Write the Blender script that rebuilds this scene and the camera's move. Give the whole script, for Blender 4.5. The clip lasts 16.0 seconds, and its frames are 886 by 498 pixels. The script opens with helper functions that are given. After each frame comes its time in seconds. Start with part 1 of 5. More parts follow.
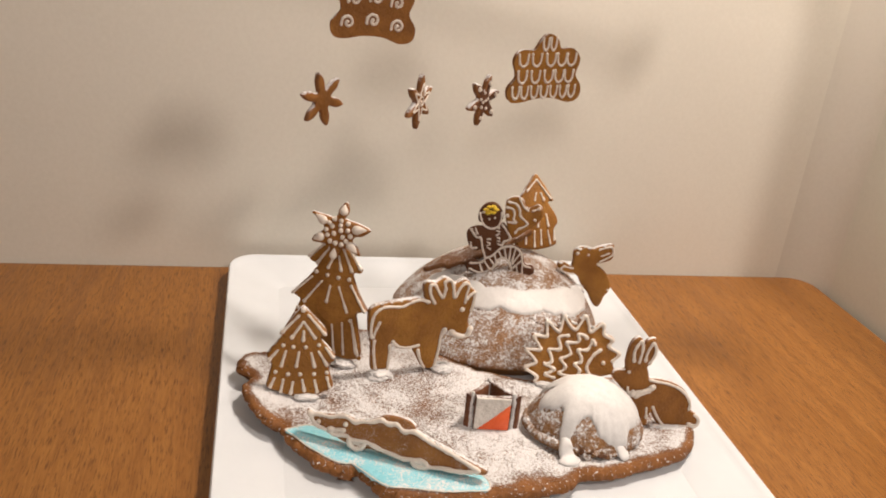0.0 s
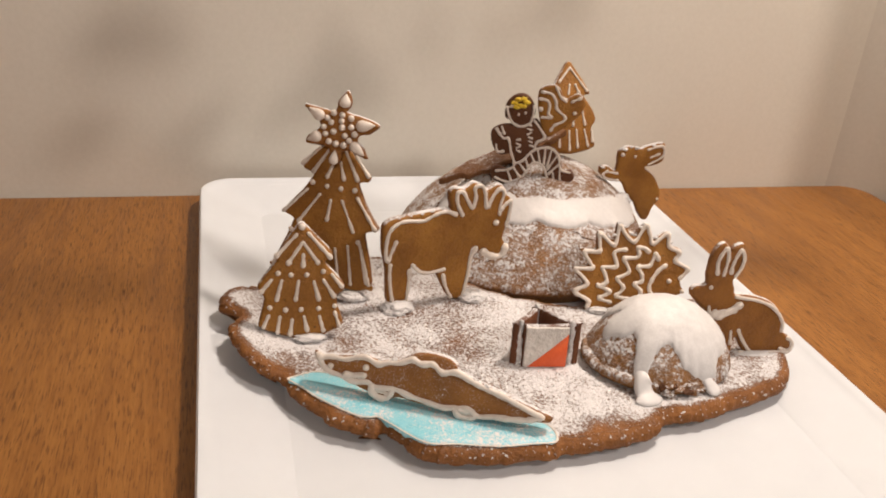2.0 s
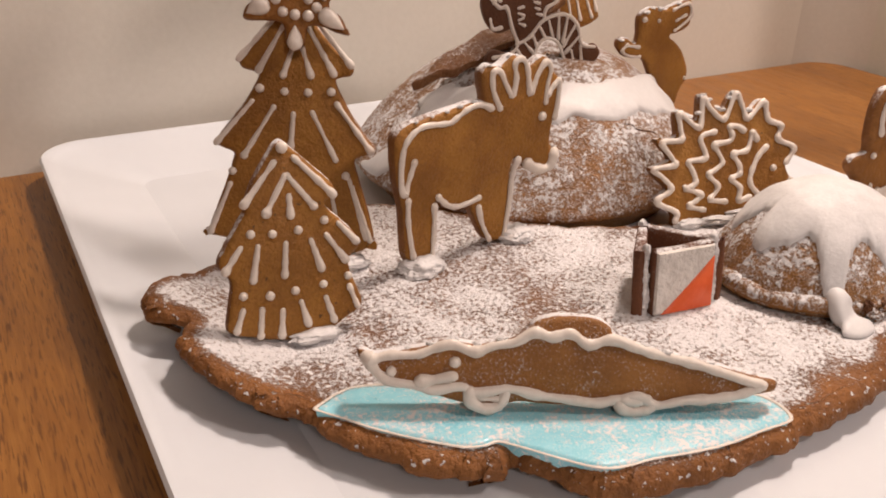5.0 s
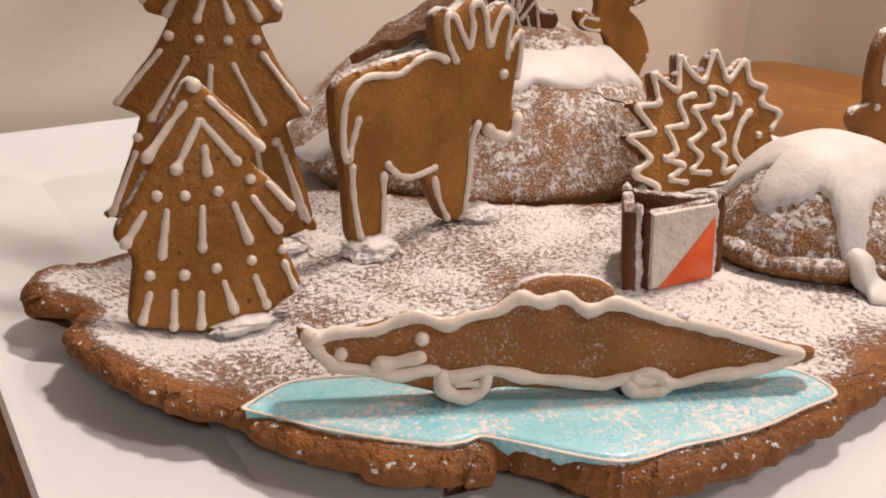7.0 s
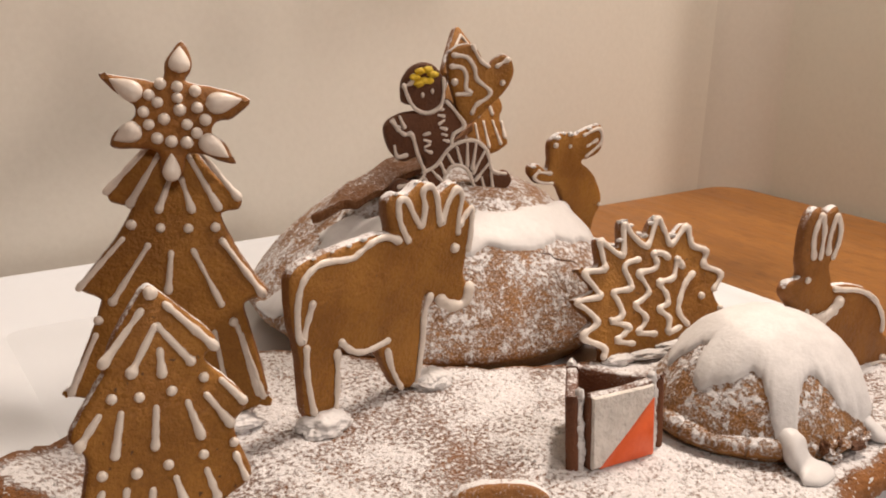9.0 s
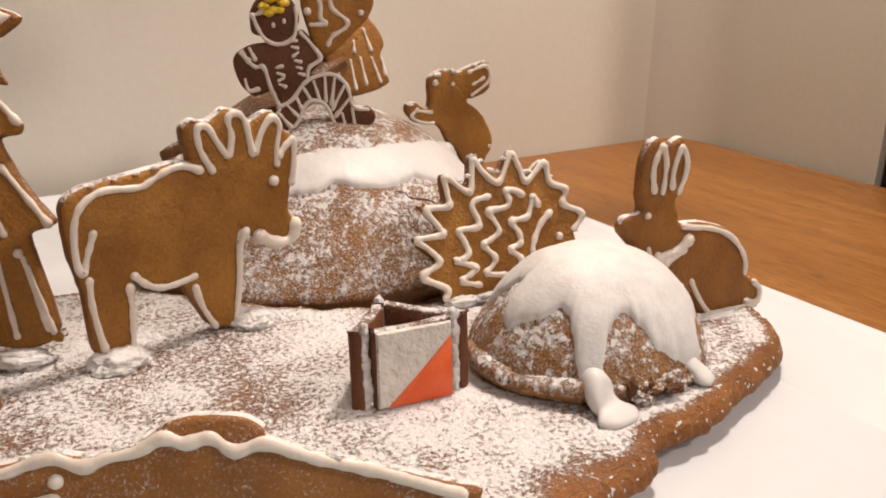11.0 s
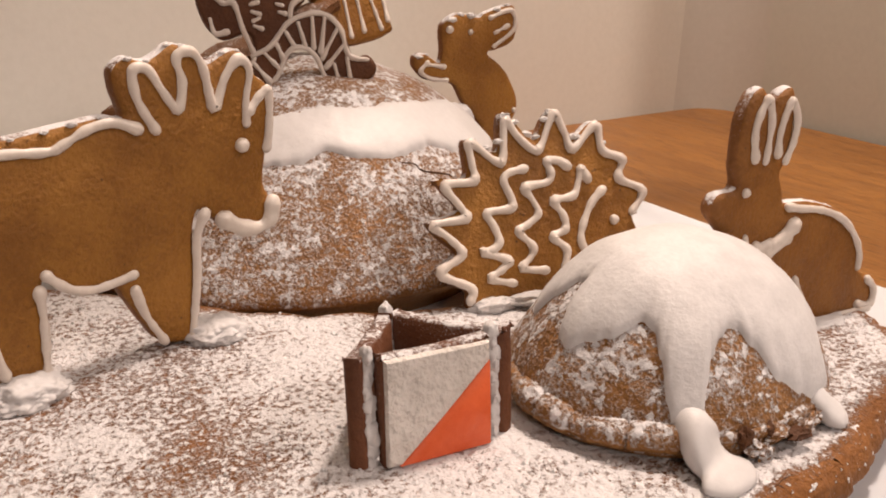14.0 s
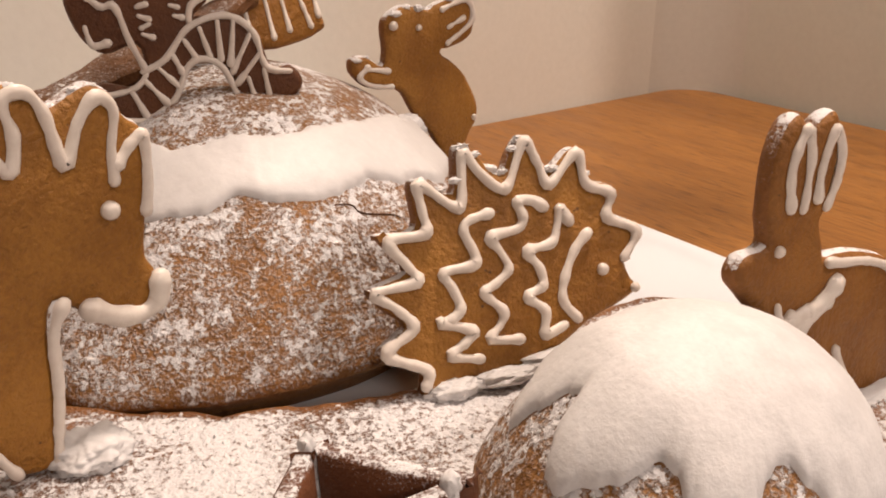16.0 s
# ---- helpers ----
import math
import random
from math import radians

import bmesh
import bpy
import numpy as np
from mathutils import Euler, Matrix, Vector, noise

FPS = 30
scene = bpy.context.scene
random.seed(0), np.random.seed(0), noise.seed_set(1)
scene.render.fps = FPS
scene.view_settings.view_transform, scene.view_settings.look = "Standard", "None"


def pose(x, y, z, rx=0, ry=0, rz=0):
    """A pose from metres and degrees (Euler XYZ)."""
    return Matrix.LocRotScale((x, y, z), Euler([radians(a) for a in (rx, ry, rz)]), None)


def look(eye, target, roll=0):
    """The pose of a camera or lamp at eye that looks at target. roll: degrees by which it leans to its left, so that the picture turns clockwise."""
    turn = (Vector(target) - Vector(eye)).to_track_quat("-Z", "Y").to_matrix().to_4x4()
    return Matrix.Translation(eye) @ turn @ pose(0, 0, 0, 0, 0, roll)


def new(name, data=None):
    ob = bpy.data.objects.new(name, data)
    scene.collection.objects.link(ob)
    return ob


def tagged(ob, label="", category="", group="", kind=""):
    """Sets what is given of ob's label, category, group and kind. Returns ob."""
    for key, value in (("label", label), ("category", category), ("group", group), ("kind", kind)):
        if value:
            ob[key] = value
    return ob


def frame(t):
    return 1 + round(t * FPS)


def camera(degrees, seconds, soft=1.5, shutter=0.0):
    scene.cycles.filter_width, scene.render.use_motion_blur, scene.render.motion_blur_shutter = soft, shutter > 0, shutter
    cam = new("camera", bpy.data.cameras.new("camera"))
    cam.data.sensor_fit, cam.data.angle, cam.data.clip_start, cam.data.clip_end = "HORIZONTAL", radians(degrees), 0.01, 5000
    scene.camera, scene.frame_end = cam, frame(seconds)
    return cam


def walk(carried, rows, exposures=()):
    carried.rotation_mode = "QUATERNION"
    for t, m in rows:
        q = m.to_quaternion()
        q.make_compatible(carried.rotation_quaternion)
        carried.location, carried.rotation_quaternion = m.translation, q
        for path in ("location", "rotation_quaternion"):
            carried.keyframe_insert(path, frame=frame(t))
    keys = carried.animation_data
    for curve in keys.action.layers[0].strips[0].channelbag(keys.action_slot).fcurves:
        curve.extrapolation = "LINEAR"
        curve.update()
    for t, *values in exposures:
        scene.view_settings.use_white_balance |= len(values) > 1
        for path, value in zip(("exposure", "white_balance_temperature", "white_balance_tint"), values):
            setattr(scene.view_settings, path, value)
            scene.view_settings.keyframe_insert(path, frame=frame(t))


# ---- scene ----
from mathutils import geometry

cam = camera(53.0, 16.0, 1.9)
METRES, EYE, TILT, LEAN, TURN = 0.85, 0.409, -23.2, -6.0, -10.4
ROWS = [
    (0.0, 0.0, 0.0, 0.0, 0.0, 0.0, -0.0),
    (0.5, -0.0082, 0.031, -0.0082, 0.36, -0.42, -0.03),
    (1.0, -0.0155, 0.0741, -0.0219, 0.13, -1.51, 0.95),
    (1.5, -0.0322, 0.1196, -0.0276, -0.16, -1.86, 1.13),
    (2.0, -0.0494, 0.1685, -0.0433, -2.22, -2.84, 2.46),
    (2.5, -0.0728, 0.208, -0.0489, -4.78, -1.56, 4.57),
    (3.0, -0.1023, 0.2454, -0.0593, -6.76, -1.74, 7.09),
    (5.5, -0.1648, 0.4578, -0.0819, -16.91, -5.64, 11.88),
    (6.0, -0.1607, 0.4769, -0.0931, -18.41, -5.66, 12.68),
    (6.5, -0.154, 0.4879, -0.1029, -19.37, -5.02, 13.2),
    (7.0, -0.1543, 0.4955, -0.1093, -19.4, -3.04, 13.11),
    (7.5, -0.1588, 0.5049, -0.104, -20.04, -0.32, 13.64),
    (8.0, -0.1563, 0.4997, -0.0912, -20.36, 1.59, 13.25),
    (8.5, -0.1514, 0.4839, -0.0756, -20.35, 2.38, 12.98),
    (9.0, -0.141, 0.4747, -0.0722, -20.99, 1.94, 13.08),
    (9.5, -0.1092, 0.4592, -0.086, -22.22, 0.87, 13.67),
    (10.0, -0.0818, 0.4488, -0.0994, -21.22, 0.39, 13.73),
    (12.5, 0.0027, 0.4932, -0.1199, -16.78, 0.36, 11.69),
    (13.0, 0.0191, 0.5068, -0.1243, -15.91, 0.25, 12.09),
    (13.5, 0.0038, 0.5394, -0.1185, -16.71, -0.08, 12.42),
    (14.0, -0.026, 0.5652, -0.1027, -19.67, -1.04, 12.83),
    (14.5, -0.0474, 0.5867, -0.0882, -23.47, -2.76, 14.41),
    (15.0, -0.037, 0.5968, -0.0754, -25.13, -3.56, 15.33),
    (15.5, -0.0063, 0.6103, -0.0757, -22.49, -3.02, 15.06),
    (16.0, 0.0113, 0.6303, -0.0752, -22.02, -3.77, 14.7),
]
walk_rows = [(t, pose(0, 0, EYE, TILT, LEAN, TURN) @ pose(METRES * x, METRES * y, METRES * z, 90 + pitch, roll, yaw)) for t, x, y, z, yaw, pitch, roll in ROWS]
walk(cam, walk_rows, [(0.0, 0.0, 6400, 8), (1.5, -0.04, 6450, 9), (2.5, -0.17, 6500, 11), (5.5, -0.14, 6600, 17), (7.0, -0.14, 6600, 16), (8.5, -0.10, 6600, 12), (10.0, -0.04, 6550, 11), (12.5, -0.08, 6600, 13), (14.5, -0.15, 6800, 17), (16.0, -0.08, 6800, 15)])

# ---- light: three warm lamps of the room and a dim world ----
world = bpy.data.worlds.new("evening_room")
scene.world = world
world.use_nodes = True
world.node_tree.nodes["Background"].inputs[0].default_value = (1.0, 0.90, 0.82, 1)
world.node_tree.nodes["Background"].inputs[1].default_value = 0.01


def lamp(name, eye, target, power, size, color):
    light = bpy.data.lights.new(name, "AREA")
    light.shape, light.size, light.energy, light.color = "DISK", size, power, color
    ob = new(name, light)
    ob.matrix_world = look(eye, target)
    return ob


lamp("ceiling_lamp_light", (0.53, 0.71, 0.98), (0.22, 0.62, 0.0), 11.3, 0.13, (1.0, 0.832, 0.70))
lamp("room_lamp_light", (-0.33, -0.98, 1.13), (0.2, 0.75, 0.1), 9.8, 0.42, (1.0, 0.85, 0.75))
lamp("side_lamp_light", (1.22, -0.48, 1.45), (0.15, 0.80, 0.1), 16.5, 0.27, (1.0, 0.84, 0.735))



# ---- materials ----
def node(nt, kind, links=None, **values):
    n = nt.nodes.new(kind)
    for key, value in values.items():
        if key in n.bl_rna.properties:
            setattr(n, key, value)
    for key, value in (links or {}).items():
        if isinstance(value, bpy.types.NodeSocket):
            nt.links.new(value, n.inputs[key])
        else:
            n.inputs[key].default_value = value
    return n


def math_node(nt, op, a, b=0.0):
    return node(nt, "ShaderNodeMath", {0: a, 1: b}, operation=op).outputs[0]


def span(nt, value, low, high, to_low=0.0, to_high=1.0):
    n = node(nt, "ShaderNodeMapRange", {0: value, 1: low, 2: high, 3: to_low, 4: to_high})
    n.interpolation_type = "SMOOTHSTEP"
    return n.outputs[0]


def noise_of(nt, coord, scale, detail=3.0, rough=0.55):
    return node(nt, "ShaderNodeTexNoise", {"Vector": coord, "Scale": scale, "Detail": detail, "Roughness": rough}).outputs["Fac"]


def mixed(nt, fac, a, b):
    n = node(nt, "ShaderNodeMix", data_type="RGBA")
    n.data_type = "RGBA"
    for socket, value in ((n.inputs[0], fac), (n.inputs[6], a), (n.inputs[7], b)):
        if isinstance(value, bpy.types.NodeSocket):
            nt.links.new(value, socket)
        else:
            socket.default_value = value if not isinstance(value, tuple) else (*value, 1)
    return n.outputs[2]


SUGAR = (0.690, 0.682, 0.690)


def surface(name, dark, light, coarse, fine, rough=0.6, bump=0.0004, dust=None, spec=0.35, stretch=None, rough_spread=0.12, specks=None, thin=None, knobs=0, share=0.65, flecks=None):
    """dust: (amount, patch scale, grain scale, less on steep sides, patchiness), a sieve of icing sugar. specks: colour of small dark pores.
    thin: how much less sugar lies where the mesh says that less was sieved."""
    m = bpy.data.materials.new(name)
    m.use_nodes = True
    nt = m.node_tree
    bsdf = nt.nodes["Principled BSDF"]
    coord = node(nt, "ShaderNodeTexCoord").outputs["Object"]
    info = node(nt, "ShaderNodeObjectInfo").outputs["Random"]
    shift = node(nt, "ShaderNodeVectorMath", {0: coord, 1: node(nt, "ShaderNodeCombineXYZ", {0: info, 1: info, 2: info}).outputs[0]}, operation="ADD").outputs[0]
    base = shift
    if stretch:
        base = node(nt, "ShaderNodeMapping", {"Vector": shift, "Scale": stretch}).outputs[0]
    big = noise_of(nt, base, coarse, 4.0)
    small = noise_of(nt, base, fine, 3.0, 0.6)
    tone = math_node(nt, "ADD", math_node(nt, "MULTIPLY", big, share), math_node(nt, "MULTIPLY", small, 1 - share))
    color = mixed(nt, span(nt, tone, 0.32, 0.68), dark, light)
    if specks:
        pore = noise_of(nt, shift, fine * 0.45, 1.0)
        color = mixed(nt, span(nt, pore, 0.74, 0.79), color, specks)
    if flecks:
        pore = noise_of(nt, base, fine * 1.7, 2.0)
        color = mixed(nt, span(nt, pore, 0.54, 0.66), color, flecks)
    height = small
    if knobs:
        height = math_node(nt, "ADD", small, math_node(nt, "MULTIPLY", noise_of(nt, shift, knobs, 3.0), 1.6))
    roughness = span(nt, big, 0.3, 0.7, rough - rough_spread / 2, rough + rough_spread / 2)
    if dust:
        amount, patch, grain, facing, weight = dust
        place = node(nt, "ShaderNodeNewGeometry")
        up = node(nt, "ShaderNodeSeparateXYZ", {0: place.outputs["Normal"]}).outputs[2]
        world_place = place.outputs["Position"]
        clouds = noise_of(nt, world_place, patch, 3.0, 0.6)
        grains = noise_of(nt, world_place, grain, 4.0, 0.7)
        level = math_node(nt, "ADD", math_node(nt, "MULTIPLY", math_node(nt, "SUBTRACT", clouds, 0.5), weight), math_node(nt, "SUBTRACT", amount, 0.5))
        if thin:
            cover = node(nt, "ShaderNodeAttribute", attribute_name="sieved").outputs["Fac"]
            level = math_node(nt, "ADD", level, span(nt, cover, 0.0, 1.0, -thin, 0.0))
        level = math_node(nt, "ADD", level, span(nt, up, 0.0, 0.97, -facing, 0.0))
        powder = noise_of(nt, world_place, grain * 2.3, 2.0, 0.6)
        veil = math_node(nt, "MULTIPLY", span(nt, math_node(nt, "ADD", powder, level), 0.40, 0.78), 0.72)
        clumps = span(nt, math_node(nt, "ADD", grains, level), 0.52, 0.60)
        sugar = math_node(nt, "MAXIMUM", veil, clumps)
        strewn = 0.0 if not thin else span(nt, noise_of(nt, world_place, grain * 0.85, 2.0, 0.5), 0.645, 0.685)
        sugar = math_node(nt, "MAXIMUM", sugar, math_node(nt, "MULTIPLY", strewn, span(nt, up, -0.1, 0.35)))
        sugar = math_node(nt, "MULTIPLY", sugar, span(nt, up, -0.45, -0.15))
        color = mixed(nt, sugar, color, SUGAR)
        roughness = math_node(nt, "ADD", roughness, math_node(nt, "MULTIPLY", sugar, 0.25))
        height = math_node(nt, "ADD", height, math_node(nt, "MULTIPLY", sugar, 0.8))
    nt.links.new(color, bsdf.inputs["Base Color"])
    nt.links.new(roughness, bsdf.inputs["Roughness"])
    bsdf.inputs["Specular IOR Level"].default_value = spec
    if bump:
        b = node(nt, "ShaderNodeBump", {"Height": height, "Distance": bump, "Strength": 0.8})
        nt.links.new(b.outputs[0], bsdf.inputs["Normal"])
    return m


PORE = (0.10, 0.045, 0.015)
GINGER = surface("gingerbread", (0.215, 0.088, 0.013), (0.350, 0.160, 0.028), 48, 900, 0.58, 0.0007, knobs=330, specks=PORE)
CRUST = surface("gingerbread_edge", (0.16, 0.060, 0.014), (0.25, 0.100, 0.026), 60, 900, 0.6, 0.0006, dust=(0.66, 90, 620, 0.40, 0.7))
GINGER_BROWN = surface("browned_gingerbread", (0.185, 0.071, 0.012), (0.290, 0.122, 0.024), 55, 900, 0.58, 0.0007, knobs=330, specks=PORE)
GINGER_SUGAR = surface("sugared_gingerbread", (0.20, 0.080, 0.018), (0.30, 0.130, 0.032), 60, 900, 0.62, 0.0005, dust=(0.40, 60, 520, 0.05, 0.5))
GINGER_DARK = surface("dark_gingerbread", (0.078, 0.028, 0.011), (0.125, 0.047, 0.018), 60, 900, 0.58, 0.0005)
SLAB_CRUST = surface("dark_baked_crust", (0.105, 0.042, 0.013), (0.19, 0.080, 0.026), 60, 900, 0.65, 0.0012, knobs=300, dust=(0.43, 90, 600, 0.25, 0.5))
BASE_CAKE = surface("sugared_cake_sheet", (0.150, 0.055, 0.012), (0.270, 0.108, 0.027), 45, 600, 0.62, 0.0017, knobs=190, dust=(0.618, 28, 560, 0.20, 0.6), thin=0.34)
HILL_CAKE = surface("sugared_cake_dome", (0.195, 0.086, 0.024), (0.310, 0.146, 0.047), 45, 600, 0.62, 0.0014, knobs=210, dust=(0.545, 70, 450, 0.10, 0.5))
MOUND_CAKE = surface("sugared_cake_mound", (0.200, 0.088, 0.022), (0.330, 0.155, 0.045), 55, 600, 0.62, 0.0014, knobs=240, dust=(0.555, 60, 480, 0.10, 0.8))
DARK_CRUST = surface("dark_gingerbread_edge", (0.10, 0.034, 0.014), (0.15, 0.055, 0.022), 60, 900, 0.6, 0.0006, dust=(0.55, 90, 700, 0.36, 0.6))
ROUGH_ICING = surface("rough_white_icing", (0.60, 0.57, 0.53), (0.74, 0.71, 0.67), 110, 270, 0.5, 0.0018, spec=0.4, knobs=300)
BROWN_CRUMB = surface("broken_crumb", (0.07, 0.026, 0.009), (0.13, 0.05, 0.017), 90, 700, 0.7, 0.001)
ICING = surface("white_icing", (0.62, 0.555, 0.495), (0.73, 0.675, 0.61), 70, 500, 0.38, 0.00015, spec=0.45)
SNOW = surface("icing_snow", (0.615, 0.61, 0.61), (0.675, 0.67, 0.67), 60, 420, 0.46, 0.00014, spec=0.3)
SUGARED_SNOW = surface("sugar_grained_icing", (0.60, 0.595, 0.595), (0.69, 0.685, 0.685), 160, 700, 0.50, 0.00024, spec=0.3)
POND = surface("blue_icing", (0.20, 0.55, 0.66), (0.34, 0.68, 0.76), 25, 300, 0.32, 0.0001, dust=(0.475, 70, 560, 0.0, 0.6), spec=0.5)
ORANGE = surface("orange_icing", (0.70, 0.110, 0.030), (0.78, 0.145, 0.045), 60, 700, 0.4, 0.0002)
YELLOW = surface("yellow_icing", (0.72, 0.50, 0.03), (0.80, 0.60, 0.06), 90, 700, 0.4, 0.0003)
PORCELAIN = surface("white_porcelain", (0.595, 0.63, 0.67), (0.635, 0.67, 0.71), 4, 30, 0.16, 0.0, spec=0.5, rough_spread=0.06)
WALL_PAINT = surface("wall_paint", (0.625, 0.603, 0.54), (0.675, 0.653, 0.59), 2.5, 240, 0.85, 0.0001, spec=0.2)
WOOD = surface("oiled_oak", (0.205, 0.080, 0.015), (0.305, 0.133, 0.030), 9, 75, 0.45, 0.0002, stretch=(9.0, 0.6, 9.0), spec=0.35, share=0.42, flecks=(0.125, 0.047, 0.010))
WOOD_DARK = surface("dark_stained_wood", (0.010, 0.008, 0.006), (0.02, 0.015, 0.011), 9, 60, 0.45, 0.0002, stretch=(9.0, 9.0, 0.6))
FLOOR_WOOD = surface("floorboards", (0.20, 0.10, 0.045), (0.28, 0.15, 0.07), 5, 40, 0.5, 0.0002, stretch=(8.0, 0.6, 8.0))
# the ceiling is never in view; greyed to cut the light it throws back
CEILING_PAINT = surface("greyed_ceiling", (0.40, 0.37, 0.33), (0.46, 0.43, 0.39), 3, 200, 0.9, 0.0002, spec=0.2)
# for the unseen walls, chosen dark so that they bounce less light
LOW_BOUNCE = surface("low_bounce_wall", (0.20, 0.17, 0.14), (0.26, 0.22, 0.18), 3, 200, 0.9, 0.0002, spec=0.2)
# the side wall is darker and greener than the north wall, the corner between
SIDE_TONE = surface("grey_green_wall_tone", (0.53, 0.52, 0.46), (0.58, 0.57, 0.505), 2.5, 240, 0.85, 0.0001, spec=0.2)
CORNER_TONE = surface("corner_wall_tone", (0.56, 0.535, 0.48), (0.61, 0.585, 0.53), 2.5, 240, 0.85, 0.0001, spec=0.2)
THREAD = surface("white_thread", (0.6, 0.58, 0.54), (0.7, 0.68, 0.64), 100, 2000, 0.8, 0.0)


# ---- mesh building ----
class Geo:
    """Gathers vertices and faces of one mesh."""

    def __init__(self):
        self.verts, self.faces, self.slots = [], [], []

    def add(self, verts, faces, slot=0):
        k = len(self.verts)
        self.verts += [tuple(v) for v in verts]
        self.faces += [tuple(i + k for i in f) for f in faces]
        self.slots += [slot] * len(faces)

    def mesh(self, name, materials, sharp=50):
        me = bpy.data.meshes.new(name)
        me.from_pydata(self.verts, [], self.faces)
        bm = bmesh.new()
        bm.from_mesh(me)
        for face, slot in zip(bm.faces, self.slots):
            face.material_index, face.smooth = slot, True
        bmesh.ops.remove_doubles(bm, verts=bm.verts, dist=1e-6)
        bmesh.ops.recalc_face_normals(bm, faces=bm.faces)
        for e in bm.edges:
            if len(e.link_faces) == 2 and e.calc_face_angle() > radians(sharp):
                e.smooth = False
        bm.to_mesh(me)
        bm.free()
        for m in materials:
            me.materials.append(m)
        return me


def part(name, geo, materials, parent=None, label="", sharp=50):
    if not isinstance(materials, (list, tuple)):
        materials = [materials]
    ob = new(name, geo.mesh(name, materials, sharp))
    if parent:
        ob.parent = parent
    if label:
        ob["label"] = label
    return ob


def thing(name, m, label, category, group="", kind=""):
    ob = new(name)
    ob.empty_display_size = 0.01
    ob.matrix_world = m
    return tagged(ob, label, category, group, kind)


def smooth(points, n=4, closed=True):
    """A Catmull-Rom line through the points."""
    p = [Vector(q) for q in points]
    out, count = [], len(p)
    for i in range(count if closed else count - 1):
        a, b, c, d = (p[(i + k) % count] if closed else p[min(max(i + k, 0), count - 1)] for k in (-1, 0, 1, 2))
        for s in range(n):
            t = s / n
            out.append(0.5 * (2 * b + (c - a) * t + (2 * a - 5 * b + 4 * c - d) * t * t + (3 * b - a - 3 * c + d) * t ** 3))
    if not closed:
        out.append(p[-1])
    return out


def inset(line, d):
    """The closed line moved inwards by d."""
    out, n = [], len(line)
    for i in range(n):
        t = (line[(i + 1) % n] - line[i - 1])
        side = Vector((-t.y, t.x))
        out.append(line[i] + side.normalized() * d if side.length > 1e-9 else line[i].copy())
    return out


def fill(line, spacing=0.0, seed=1):
    """Triangles inside a closed line: places and faces. spacing: of the points strewn inside."""
    pts = [Vector((q.x, q.y)) for q in line]
    n = len(pts)
    if spacing:
        r = random.Random(seed)
        x0, x1, y0, y1 = min(q.x for q in pts), max(q.x for q in pts), min(q.y for q in pts), max(q.y for q in pts)
        a = np.array([q[:] for q in pts])
        for gx in np.arange(x0, x1, spacing):
            for gy in np.arange(y0, y1, spacing):
                p = Vector((gx + r.uniform(-0.3, 0.3) * spacing, gy + r.uniform(-0.3, 0.3) * spacing))
                if np.min(np.hypot(a[:, 0] - p.x, a[:, 1] - p.y)) > 0.6 * spacing:
                    pts.append(p)
    places, _, faces, _, _, _ = geometry.delaunay_2d_cdt(pts, [(k, (k + 1) % n) for k in range(n)], [], 1, 1e-7)
    return places, [tuple(f) for f in faces]


def slab(geo, line, rings, slots=(0, 1), bright=0):
    """A slab from a closed outline: rings of (inset, depth) from back to front; slots: of the faces, of the sides; bright: so many rings at the front look like the face."""
    n = len(line)
    verts = []
    for d, depth in rings:
        verts += [(q.x, depth, q.y) for q in inset(line, d)]
    sides = []
    for r in range(len(rings) - 1):
        for i in range(n):
            j = (i + 1) % n
            sides.append((r * n + i, r * n + j, (r + 1) * n + j, (r + 1) * n + i))
    geo.add(verts, sides, slots[1])
    for k in range(bright * n):
        geo.slots[-1 - k] = slots[0]
    last = (len(rings) - 1) * n
    for ring, depth, slot in ((verts[last:], rings[-1][1], slots[0]), (verts[:n], rings[0][1], slots[1])):
        places, caps = fill([Vector((v[0], v[2])) for v in ring])
        geo.add([(q.x, depth, q.y) for q in places], caps, slot)


